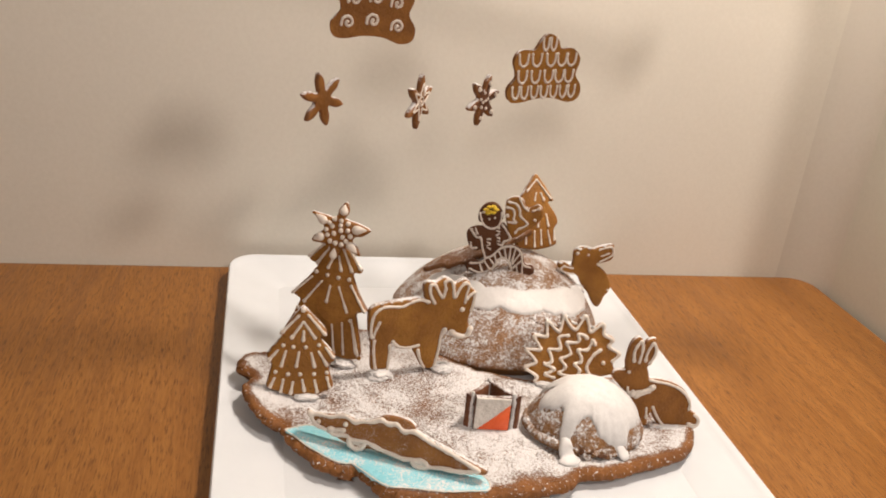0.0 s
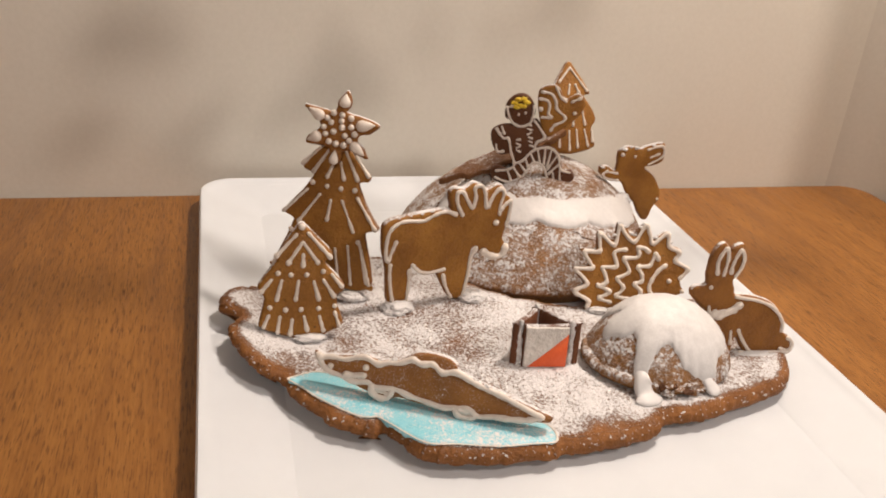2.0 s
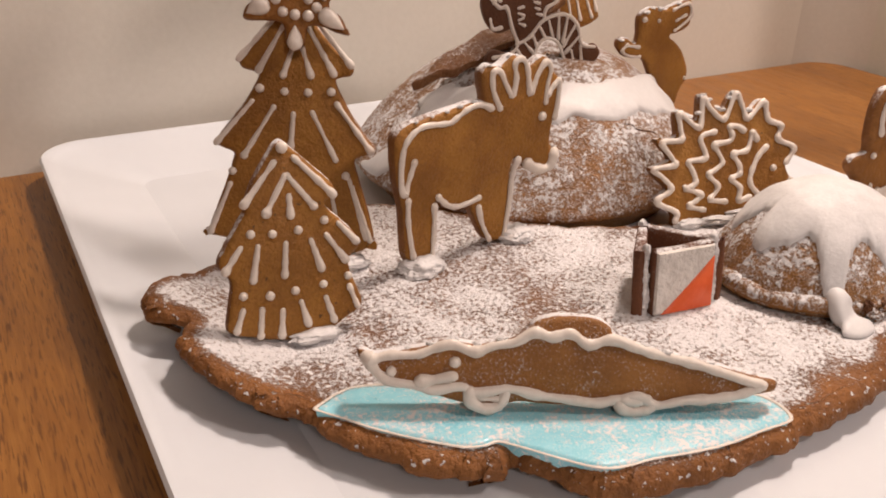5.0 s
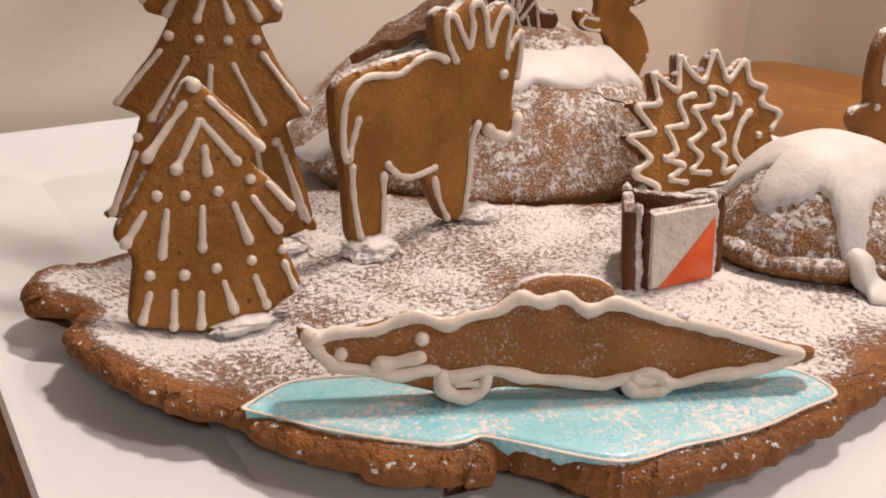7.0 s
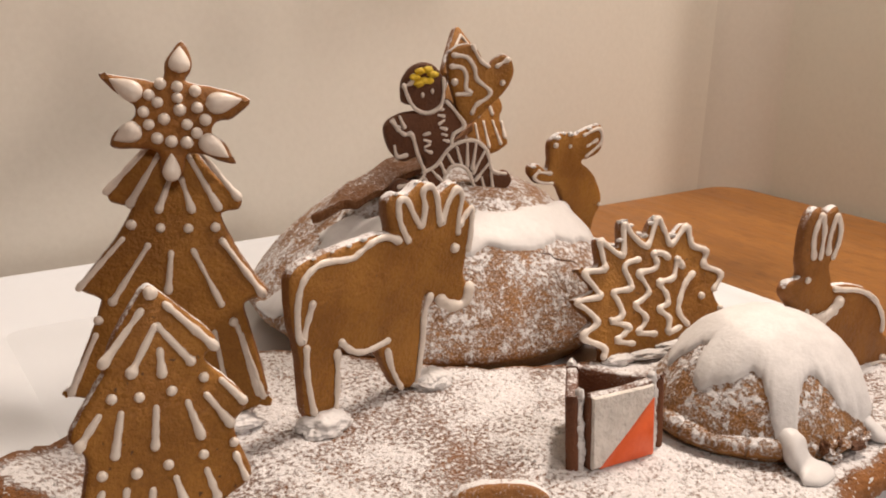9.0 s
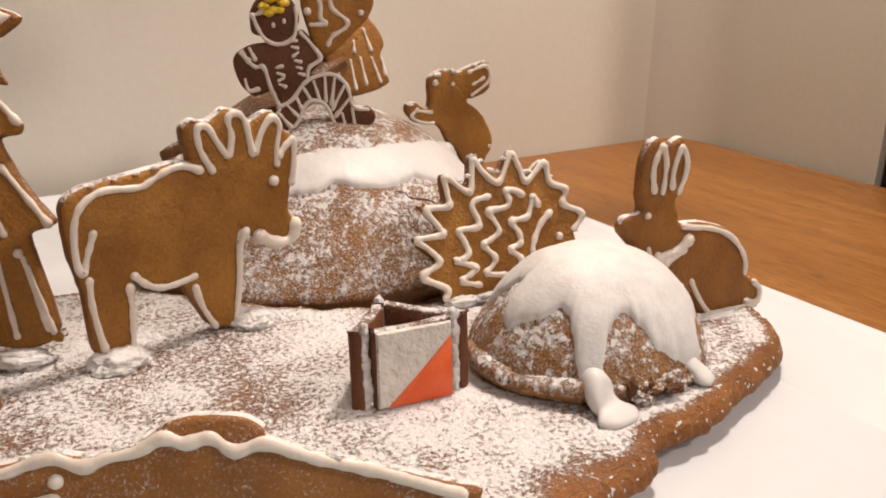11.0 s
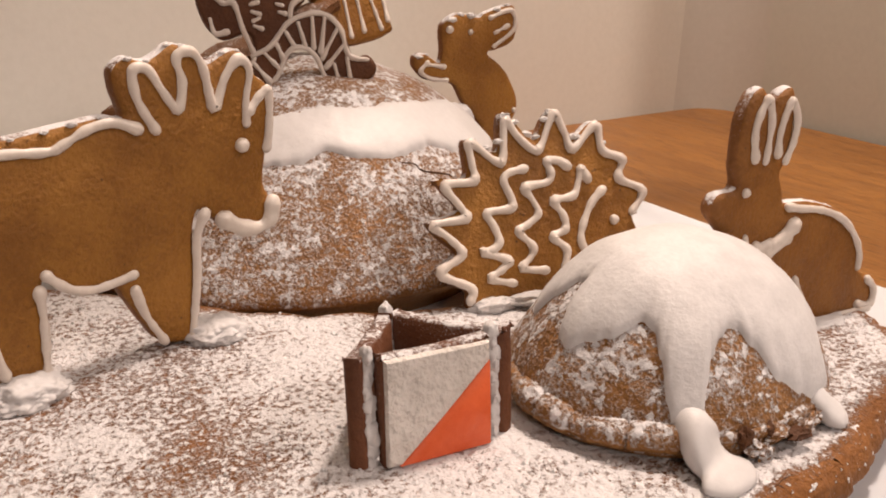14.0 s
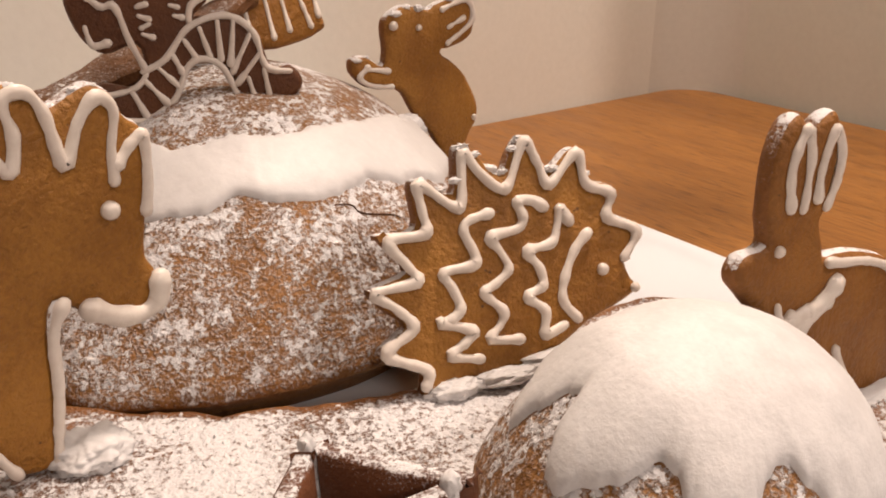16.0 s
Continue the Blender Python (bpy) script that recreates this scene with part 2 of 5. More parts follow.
def tube(geo, line, w, rng, slot=0, bulb=1.18, flat=0.8, lift=0.2):
    """A piped line of half width w lying on the plane y = 0, along points (x, z)."""
    length = sum((line[i + 1] - line[i]).length for i in range(len(line) - 1))
    rings, run = [], 0.0
    n = len(line)
    phase = rng.uniform(0, 50)
    for i, q in enumerate(line):
        t = (line[min(i + 1, n - 1)] - line[max(i - 1, 0)]).normalized()
        if i:
            run += (q - line[i - 1]).length
        end = min(run, length - run) / w
        ahead, behind = line[min(i + 2, n - 1)] - q, q - line[max(i - 2, 0)]
        bend = ahead.angle(behind) if ahead.length > 1e-7 and behind.length > 1e-7 else 0.0
        side_bulb = bulb if run < length / 2 else 0.5 * (1 + bulb)
        k = 0.95 + (side_bulb - 1) * math.exp(-(end / 1.5) ** 2) + (0.34 if n > 13 else 0.46) * noise.noise((run / w * 0.4, phase, 0)) + 0.08 * noise.noise((run / w * 1.3, phase, 4)) + 0.52 * min(1.0, bend / 1.1)
        rings.append((q, t, w * k * (0.70 + 0.48 * run / max(length, 1e-6) if n < 13 else 1.0)))
    first, last = rings[0], rings[-1]
    full = [(first[0] - first[1] * first[2] * a, first[1], first[2] * b) for a, b in ((0.95, 0.3), (0.7, 0.72))]
    full += rings
    full += [(last[0] + last[1] * last[2] * a, last[1], last[2] * b) for a, b in ((0.7, 0.72), (0.95, 0.3))]
    verts, faces, m = [], [], 8
    for q, t, r in full:
        side = Vector((-t.y, t.x))
        for k in range(m):
            a = 2 * math.pi * k / m
            c = q + side * math.cos(a) * r
            verts.append((c.x, -lift * w - math.sin(a) * r * flat, c.y))
    for i in range(len(full) - 1):
        for k in range(m):
            faces.append((i * m + k, i * m + (k + 1) % m, (i + 1) * m + (k + 1) % m, (i + 1) * m + k))
    faces.append(tuple(range(m)))
    faces.append(tuple((len(full) - 1) * m + k for k in range(m)))
    geo.add(verts, faces, slot)


def blob(geo, centre, radii, seed=0, rough=0.12, slot=0, grain=2.0, fine=3):
    """A lump with an uneven outline."""
    bm = bmesh.new()
    bmesh.ops.create_icosphere(bm, subdivisions=fine, radius=1)
    for v in bm.verts:
        spot = v.co * grain + Vector((seed * 7.1, seed, 3))
        v.co *= 1 + rough * (noise.noise(spot) + 0.35 * noise.noise(spot * 2.7))
    bm.verts.index_update()
    geo.add([(centre[0] + v.co.x * radii[0], centre[1] + v.co.y * radii[1], centre[2] + v.co.z * radii[2]) for v in bm.verts],
            [tuple(v.index for v in f.verts) for f in bm.faces], slot)
    bm.free()


LABELS = {
    "tall_tree_cookie": ("tall golden gingerbread fir tree piped with white icing", "cookie"),
    "star_cookie": ("brown gingerbread star with thick white icing drops", "cookie"),
    "small_tree_cookie": ("small golden gingerbread fir tree with icing dots", "cookie"),
    "moose_cookie": ("golden gingerbread moose outlined in white icing, standing in sugar", "cookie"),
    "hedgehog_cookie": ("gingerbread hedgehog with zigzag white icing spines", "cookie"),
    "rabbit_cookie": ("sitting gingerbread rabbit with piped white ears", "cookie"),
    "back_rabbit_cookie": ("small gingerbread rabbit leaning on the sugared hill", "cookie"),
    "back_tree_cookie": ("gingerbread fir tree standing on top of the hill", "cookie"),
    "heart_cookie": ("golden gingerbread heart with wavy icing before the tree", "cookie"),
    "crocodile_cookie": ("long sugared gingerbread crocodile lying over the blue pond", "cookie"),
}
RNG = random.Random(4)


def cookie(name, m, outline, thick, material):
    """A cut-out biscuit standing on its lower edge; outline in millimetres, front at y = 0."""
    label, category = LABELS[name]
    ob = thing(name, m, label, category, "gingerbread figures")
    line = smooth([(x / 1000, z / 1000) for x, z in outline], 4)
    line = [q + Vector((noise.noise((q.x * 300, q.y * 300, 1)), noise.noise((q.x * 300, q.y * 300, 9)))) * 0.00025 for q in line]
    t = thick / 1000
    geo = Geo()
    slab(geo, line, [(0.0018, t), (0.0006, t - 0.0008), (0, t - 0.0022), (0, 0.0026), (0.0004, 0.0013), (0.0011, 0.0005), (0.0022, 0)], (0, 1), 2)
    part("biscuit", geo, [material, CRUST if material != GINGER_DARK else GINGER_DARK], ob)
    return ob


def stroke(ob, points, w):
    line = smooth([(x / 1000, z / 1000) for x, z in points], 6 if len(points) > 2 else 10, False)
    geo = Geo()
    tube(geo, line, 0.95 * w / 1000, RNG, 0, RNG.uniform(1.25, 1.5))
    part("icing_line", geo, ICING, ob, "white piped icing line")


def drops(ob, points, w):
    for x, z in points:
        geo = Geo()
        k = w / 1000 * RNG.uniform(0.92, 1.1)
        blob(geo, (x / 1000, -0.2 * k, z / 1000), (k, 0.85 * k, k), RNG.uniform(0, 9), 0.08)
        part("icing_drop", geo, ICING, ob, "white icing drop")


def tear(ob, tip, root, w):
    """A fat icing drop, pointed at its tip; millimetres."""
    geo = Geo()
    a, b = Vector(tip) / 1000, Vector(root) / 1000
    a, w = b + (a - b) * 0.86, w * 1.16
    verts, faces, m, rows = [], [], 12, 12
    d = (a - b).normalized()
    side = Vector((-d.y, d.x))
    for i in range(rows + 1):
        s = i / rows
        r = w / 1000 * max(0.03, math.sin(math.pi * s ** 0.62) ** 0.85)
        c = b + (a - b) * s
        for k in range(m):
            t = 2 * math.pi * k / m
            q = c + side * math.cos(t) * r
            verts.append((q.x, -math.sin(t) * r * 0.62 - 0.0002, q.y))
    for i in range(rows):
        for k in range(m):
            faces.append((i * m + k, i * m + (k + 1) % m, (i + 1) * m + (k + 1) % m, (i + 1) * m + k))
    faces += [tuple(range(m)), tuple(rows * m + k for k in range(m))]
    geo.add(verts, faces)
    part("icing_tear", geo, ICING, ob, "fat white icing drop")


def foot(ob, x, y, z, rx, ry, rz, seed):
    """Crumbly icing and sugar that glue a figure to the ground; millimetres."""
    geo = Geo()
    bm = bmesh.new()
    bmesh.ops.create_icosphere(bm, subdivisions=5, radius=1)
    for v in bm.verts:
        spot = v.co * 2.1 + Vector((seed * 7.1, seed, 3))
        v.co *= 1 + 0.28 * noise.noise(spot) + 0.20 * abs(noise.noise(spot * 2.6)) + 0.07 * noise.noise(spot * 6)
    bm.verts.index_update()
    geo.add([((x + v.co.x * rx) / 1000, (y - 0.15 * ry + v.co.y * ry) / 1000, (z + v.co.z * rz) / 1000) for v in bm.verts], [tuple(v.index for v in f.verts) for f in bm.faces])
    bm.free()
    part("icing_foot", geo, SNOW, ob, "rough lump of white icing", 170)


def box_geo(geo, lo, hi, bevel=0.0, slot=0):
    bm = bmesh.new()
    bmesh.ops.create_cube(bm, size=1)
    for v in bm.verts:
        v.co = Vector([(lo[i] + hi[i]) / 2 + v.co[i] * (hi[i] - lo[i]) for i in range(3)])
    if bevel:
        bmesh.ops.bevel(bm, geom=bm.edges[:], offset=bevel, segments=2, affect="EDGES", profile=0.6)
    bm.verts.index_update()
    geo.add([v.co[:] for v in bm.verts], [tuple(v.index for v in f.verts) for f in bm.faces], slot)
    bm.free()


def solid(name, lo, hi, material, label, category, kind="structure", bevel=0.0):
    geo = Geo()
    box_geo(geo, lo, hi, bevel)
    ob = part(name, geo, material)
    return tagged(ob, label, category, "", kind)


# ---- the room ----
WALL_Y, WALL_X, FLOOR_Z, CEIL_Z, EAST_X, COVE = 0.880, 0.662, -0.74, 1.72, 2.3, 0.045
STUB_Y = 0.686
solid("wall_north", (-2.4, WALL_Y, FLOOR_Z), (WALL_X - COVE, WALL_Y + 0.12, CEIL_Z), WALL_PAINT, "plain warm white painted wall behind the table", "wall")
solid("wall_east", (WALL_X, STUB_Y, FLOOR_Z), (WALL_X + 0.12, WALL_Y - COVE, CEIL_Z), SIDE_TONE, "plain grey-green wall beside the table end", "wall")
# unseen walls added to close the room, kept dark to limit bounced light
solid("wall_return", (WALL_X + 0.12, STUB_Y, FLOOR_Z), (EAST_X, STUB_Y + 0.12, CEIL_Z), LOW_BOUNCE, "unseen wall added behind the dark cabinet, dark to bounce little light", "wall")
solid("wall_west", (-2.52, -2.6, FLOOR_Z), (-2.4, WALL_Y, CEIL_Z), LOW_BOUNCE, "unseen side wall added to close the room, dark to bounce little light", "wall")
solid("wall_far_east", (EAST_X, -2.6, FLOOR_Z), (EAST_X + 0.12, STUB_Y, CEIL_Z), LOW_BOUNCE, "unseen far side wall added to close the room, dark to bounce little light", "wall")
solid("wall_south", (-2.4, -2.72, FLOOR_Z), (EAST_X, -2.6, CEIL_Z), LOW_BOUNCE, "unseen wall added behind the viewer, dark to bounce little light", "wall")
solid("floor", (-2.5, -2.7, FLOOR_Z - 0.05), (EAST_X + 0.1, WALL_Y + 0.1, FLOOR_Z), FLOOR_WOOD, "brown wooden floor under the table", "floor")
solid("ceiling", (-2.5, -2.7, CEIL_Z), (EAST_X + 0.1, WALL_Y + 0.1, CEIL_Z + 0.05), CEILING_PAINT, "unseen ceiling added to close the room, greyed to bounce less light", "ceiling")


def prism(geo, line, low, high):
    """An upright prism over a closed outline."""
    n = len(line)
    geo.add([(x, y, low) for x, y in line] + [(x, y, high) for x, y in line],
            [(i, (i + 1) % n, n + (i + 1) % n, n + i) for i in range(n)] + [tuple(range(n)), tuple(range(n, 2 * n))])


# the two walls meet in a softly rounded corner, coloured between the two
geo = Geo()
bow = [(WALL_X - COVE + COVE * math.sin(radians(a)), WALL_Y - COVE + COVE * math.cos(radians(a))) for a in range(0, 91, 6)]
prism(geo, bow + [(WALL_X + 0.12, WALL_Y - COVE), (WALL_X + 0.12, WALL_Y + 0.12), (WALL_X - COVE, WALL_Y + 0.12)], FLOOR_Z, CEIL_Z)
tagged(part("wall_corner", geo, CORNER_TONE), "softly rounded corner between two walls, its colour in between", "wall", "", "structure")

# dark cabinet beside the table end
cabinet = thing("dark_cabinet", pose(WALL_X + 0.004, STUB_Y - 0.006, FLOOR_Z), "nearly black cabinet standing beside the table end", "cabinet")
for name, lo, hi in (("side_panel", (0.0, -0.33, 0.0), (0.018, 0.0, 0.92)), ("body", (0.020, -0.308, 0.0), (0.40, -0.002, 0.916)), ("door", (0.021, -0.33, 0.06), (0.40, -0.311, 0.91))):
    geo = Geo()
    box_geo(geo, lo, hi, 0.0015)
    part(name, geo, WOOD_DARK, cabinet)

# ---- table ----
table = thing("dining_table", pose(-0.125, 0.38, FLOOR_Z), "oiled oak table pushed into the room corner", "table")


def rounded_rect(x0, y0, x1, y1, r, n=8):
    pts = []
    for cx, cy, a0 in ((x1 - r, y1 - r, 0), (x0 + r, y1 - r, 90), (x0 + r, y0 + r, 180), (x1 - r, y0 + r, 270)):
        for k in range(n + 1):
            a = radians(a0 + 90 * k / n)
            pts.append((cx + r * math.cos(a), cy + r * math.sin(a)))
    return pts


geo, verts, faces = Geo(), [], []
for d, z in ((0.004, 0.712), (0.001, 0.7135), (0.0, 0.717), (0.0, 0.735), (0.001, 0.7385), (0.004, 0.74)):
    verts += [(x, y, z) for x, y in rounded_rect(-0.77 + d, -0.55 + d, 0.781 - d, 0.4985 - d, 0.028)]
m = len(verts) // 6
for i in range(5):
    for k in range(m):
        faces.append((i * m + k, i * m + (k + 1) % m, (i + 1) * m + (k + 1) % m, (i + 1) * m + k))
faces += [tuple(range(m)), tuple(5 * m + k for k in range(m))]
geo.add(verts, faces)
part("tabletop", geo, WOOD, table)
for sx in (-0.70, 0.70):
    for sy in (-0.48, 0.43):
        geo = Geo()
        box_geo(geo, (sx - 0.03, sy - 0.03, 0.0), (sx + 0.03, sy + 0.03, 0.712), 0.004)
        part("leg", geo, WOOD, table)


# ---- serving platter ----
PX0, PY0, PX1, PY1 = -0.026, 0.33, 0.372, 0.868
profile = [(0.040, 0.0015, 0.02), (0.034, 0.0, 0.02), (0.004, 0.012, 0.026), (0.0005, 0.0155, 0.028), (0.0, 0.0175, 0.028), (0.0012, 0.0191, 0.027), (0.0035, 0.0190, 0.026), (0.0065, 0.0170, 0.025), (0.012, 0.0150, 0.022), (0.046, 0.0072, 0.012), (0.0495, 0.0058, 0.010), (0.054, 0.0055, 0.010)]
platter = thing("serving_platter", pose(0, 0, 0), "large rectangular white porcelain platter on the table", "platter")
for name, first, last in (("rim", 0, 10), ("well", 9, len(profile) - 1)):
    geo, verts, faces = Geo(), [], []
    for d, z, r in profile[first:last + 1]:
        verts += [(x, y, z) for x, y in rounded_rect(PX0 + d, PY0 + d, PX1 - d, PY1 - d, r)]
    m = len(verts) // (last - first + 1)
    rows = range(last - first) if name == "rim" else range(1, last - first)
    for i in rows:
        for k in range(m):
            faces.append((i * m + k, i * m + (k + 1) % m, (i + 1) * m + (k + 1) % m, (i + 1) * m + k))
    faces.append(tuple(range(m)) if name == "rim" else tuple((last - first) * m + k for k in range(m)))
    geo.add(verts, faces)
    part(name, geo, PORCELAIN, platter, sharp=40)

# ---- gingerbread ground ----
TOP = 0.0203
RIM = [(-12, 641), (-11, 632), (-8, 627), (0, 623), (-6, 612), (-6, 599), (-1, 582), (6, 569), (14, 560), (19, 556), (23, 551), (24, 544), (31, 533), (41, 518), (49, 510), (62, 503), (67, 501), (71, 504), (78, 498), (81, 491), (87, 481), (96, 476), (109, 473), (124, 471), (140, 470), (159, 471), (167, 474), (187, 474), (212, 478), (226, 483), (236, 492), (251, 492), (266, 494), (285, 500), (303, 505), (326, 514)]
BACK = [(340, 528), (350, 548), (352, 575), (343, 600), (328, 622), (290, 624), (250, 618), (230, 622), (204, 632), (181, 646), (158, 668), (138, 690), (114, 706), (85, 708), (52, 690), (22, 671), (-4, 656)]
outline = smooth([(x / 1000, y / 1000) for x, y in RIM + BACK], 10)
lumpy = []
for q in outline:
    k = noise.noise((q.x * 140, q.y * 140, 0)) * 0.0011 + noise.noise((q.x * 420, q.y * 420, 5)) * 0.0006
    lumpy.append(q + Vector((k, k * 0.8)))
centre = Vector((0.17, 0.57))


def lift(x):
    # the far lobe rests on the raised border of the platter
    k = min(1.0, max(0.0, (0.034 - x) / 0.040))
    return 0.0062 * k * k * (3 - 2 * k)


lumpy = [q + Vector((-0.2, -1.65)) * lift(q.x) for q in lumpy]
for i, q in enumerate(lumpy):
    crease = max(0.0, 1 - abs(noise.noise((q.x * 75, q.y * 75, 7))) * 7) * 0.0016 + max(0.0, 1 - abs(noise.noise((q.x * 190, q.y * 190, 3))) * 5) * 0.0007
    lumpy[i] = q + (centre - q).normalized() * crease
def rise(x):
    # the sheet swells a little at its far lobe
    return 0.0066 * math.exp(-((x + 0.014) / 0.027) ** 2) + lift(x)


def under(x):
    # its underside bridges the platter's sloping rim there
    k = min(1.0, max(0.0, (0.075 - x) / 0.055))
    return 0.0032 * k * k * (3 - 2 * k)


ground_cake = thing("gingerbread_ground", pose(0, 0, 0), "flat sugared gingerbread sheet with a cracked uneven rim", "cake")
geo = Geo()
rings = [(0.012, 0.0062), (0.007, 0.0086), (0.0030, 0.0102), (0.0006, 0.0120), (0.0, 0.0140), (0.0008, 0.0166), (0.0026, 0.0188), (0.0055, 0.0199)]
verts, faces, n = [], [], len(lumpy)
for d, z in rings:
    for q in inset(lumpy, d):
        crack = max(0.0, 0.35 - abs(noise.noise((q.x * 95, q.y * 95, 2)))) * 0.004 if 0.008 < z < 0.0185 else 0.0
        up = rise(q.x) + under(q.x) * (0.0199 - z) / 0.0137
        verts.append((q.x, q.y, z + up + noise.noise((q.x * 60, q.y * 60, z * 90)) * 0.0006 - crack * 0.4))
for r in range(len(rings) - 1):
    for i in range(n):
        j = (i + 1) % n
        faces.append((r * n + i, r * n + j, (r + 1) * n + j, (r + 1) * n + i))
geo.add(verts, faces)
places, faces = fill([Vector(v[:2]) for v in verts[-n:]], 0.0035)


def ground_height(q):
    return 0.0200 + rise(q.x) + noise.noise((q.x * 60, q.y * 60, 1.8)) * 0.0006 + noise.noise((q.x * 220, q.y * 220, 4)) * 0.00025


geo.add([(q.x, q.y, ground_height(q)) for q in places], faces)
sheet = part("cake_sheet", geo, BASE_CAKE, ground_cake, sharp=80)
# less sugar was sieved on the rim and on a bare patch before the mound
sieved = sheet.data.attributes.new("sieved", "FLOAT", "POINT")
rim_line = np.array([q[:] for q in lumpy])
for v, spot in zip(sheet.data.vertices, sieved.data):
    away = np.min(np.hypot(rim_line[:, 0] - v.co.x, rim_line[:, 1] - v.co.y))
    bare = math.exp(-((v.co.x - 0.200) / 0.024) ** 2 - ((v.co.y - 0.482) / 0.016) ** 2) + 0.45 * math.exp(-((v.co.x - 0.028) / 0.028) ** 2 - ((v.co.y - 0.565) / 0.02) ** 2)
    k = min(1.0, max(0.0, (away - 0.001) / 0.010))
    spot.value = max(0.0, k * k * (3 - 2 * k) - 0.7 * bare)

# blue icing pond on the sheet
POND_EDGE = [(24, 549), (29, 553), (35, 556), (42, 557), (53, 553), (73, 542), (91, 531), (123, 512), (146, 500), (160, 493), (164, 484), (161, 475), (148, 475), (133, 475), (120, 477), (108, 480), (99, 481), (92, 483), (87, 487), (82, 493), (76, 501), (72, 506), (69, 509), (65, 509), (59, 511), (53, 516), (45, 524), (37, 533), (31, 541), (26, 546)]
pond_line = smooth([(x / 1000, y / 1000) for x, y in reversed(POND_EDGE)], 4)
geo = Geo()
verts, faces, n = [], [], len(pond_line)
for d, z in ((0.0016, 0.0150), (0.0008, 0.0196), (0.0014, 0.0208), (0.0030, 0.0212)):
    verts += [(q.x, q.y, z + rise(q.x)) for q in inset(pond_line, d)]
for r in range(3):
    for i in range(n):
        j = (i + 1) % n
        faces.append((r * n + i, r * n + j, (r + 1) * n + j, (r + 1) * n + i))
geo.add(verts, faces)
places, faces = fill([Vector(v[:2]) for v in verts[-n:]])
geo.add([(q.x, q.y, 0.0212 + rise(q.x)) for q in places], faces)
part("pond", geo, POND, ground_cake, "glossy pale blue icing pond dusted with sugar")
geo = Geo()
edge = inset(pond_line, 0.0006)
edge.append(edge[0])
line3 = Geo()
tube(line3, edge, 0.0005, RNG, 0, 1.0, 0.8, 0.0)
geo.add([(x, z, 0.0208 + rise(x) - y * 0.7) for x, y, z in line3.verts], line3.faces)
part("pond_border", geo, ICING, ground_cake, "thin white icing border")


# ---- domes ----
class Dome:
    def __init__(self, centre, rx, ry, low, high, power=2.2, seed=0, wobble=0.03, slope=0.0):
        self.slope = slope
        self.c, self.rx, self.ry, self.low, self.high, self.power, self.seed, self.wobble = centre, rx, ry, low, high, power, seed, wobble

    def reach(self, a, s):
        return 1 + s * s * (self.wobble * noise.noise((math.cos(a) * 1.6, math.sin(a) * 1.6, self.seed)) + 0.35 * self.wobble * noise.noise((math.cos(a) * 7, math.sin(a) * 7, self.seed)))

    def at(self, s, a, lift=0.0):
        """The point at the share s of the radius in the direction a, lifted off the surface."""
        def spot(s):
            k = self.reach(a, min(s, 1.0)) * s
            power = self.power - self.slope * math.exp(-(((math.degrees(a) - 190 + 180) % 360 - 180) / 62) ** 2)
            z = self.low + (self.high - self.low) * max(0.0, 1 - min(s, 1.0) ** power) ** 0.8
            return Vector((self.c[0] + self.rx * k * math.cos(a), self.c[1] + self.ry * k * math.sin(a), z))
        p = spot(s)
        p.z += noise.noise((p.x * 45, p.y * 45, self.seed)) * 0.0012
        if lift:
            q = spot(min(s + 0.01, 1.0)) - spot(max(s - 0.01, 0.0))
            flat = Vector((math.cos(a), math.sin(a), 0))
            run = q.dot(flat)
            p += (flat * -q.z + Vector((0, 0, 1)) * run).normalized() * lift
        return p

    def build(self, foot, tuck=0.88, nr=26, na=120):
        geo = Geo()
        verts, faces = [], []
        shares = [math.sin(math.pi / 2 * i / nr) for i in range(1, nr + 1)]
        for s in shares:
            verts += [self.at(s, 2 * math.pi * k / na) for k in range(na)]
        for share, z in ((1.0, self.low - 0.0022), (0.985, self.low - 0.0036), (tuck, foot + 0.004), (tuck - 0.02, foot)):
            for k in range(na):
                p = self.at(share, 2 * math.pi * k / na)
                verts.append(Vector((p.x, p.y, z)))
        rows = len(verts) // na
        for i in range(rows - 1):
            for k in range(na):
                faces.append((i * na + k, (i + 1) * na + k, (i + 1) * na + (k + 1) % na, i * na + (k + 1) % na))
        verts.append(self.at(0.0, 0.0))
        for k in range(na):
            faces.append((len(verts) - 1, k, (k + 1) % na))
        faces.append(tuple((rows - 1) * na + k for k in range(na)))
        geo.add(verts, faces)
        return geo

    def coat(self, inner, outer, thick, a0=0.0, a1=360.0, na=200, ns=16):
        """Icing poured over the dome between two edges, which are functions of the direction in degrees."""
        geo = Geo()
        verts, faces = [], []
        closed = a1 - a0 >= 359.9
        for i in range(ns + 1):
            s = i / ns
            for k in range(na + (0 if closed else 1)):
                d = a0 + (a1 - a0) * k / na
                lo, hi = inner(d), outer(d)
                end = 1.0 if closed else max(0.0, min(1.0, min(k, na - k) / 5)) ** 0.5
                across = 1 - s ** 10 if lo <= 0.001 else 1 - abs(2 * s - 1) ** 6
                spot = self.at(lo + (hi - lo) * s, radians(d))
                lump = 1 + 0.26 * noise.noise(spot * 80) + 0.07 * noise.noise(spot * 260)
                verts.append(self.at(lo + (hi - lo) * s, radians(d), (thick * lump * max(across, 0) ** 0.5 + 0.0001) * end - 0.0004))
        row = len(verts) // (ns + 1)
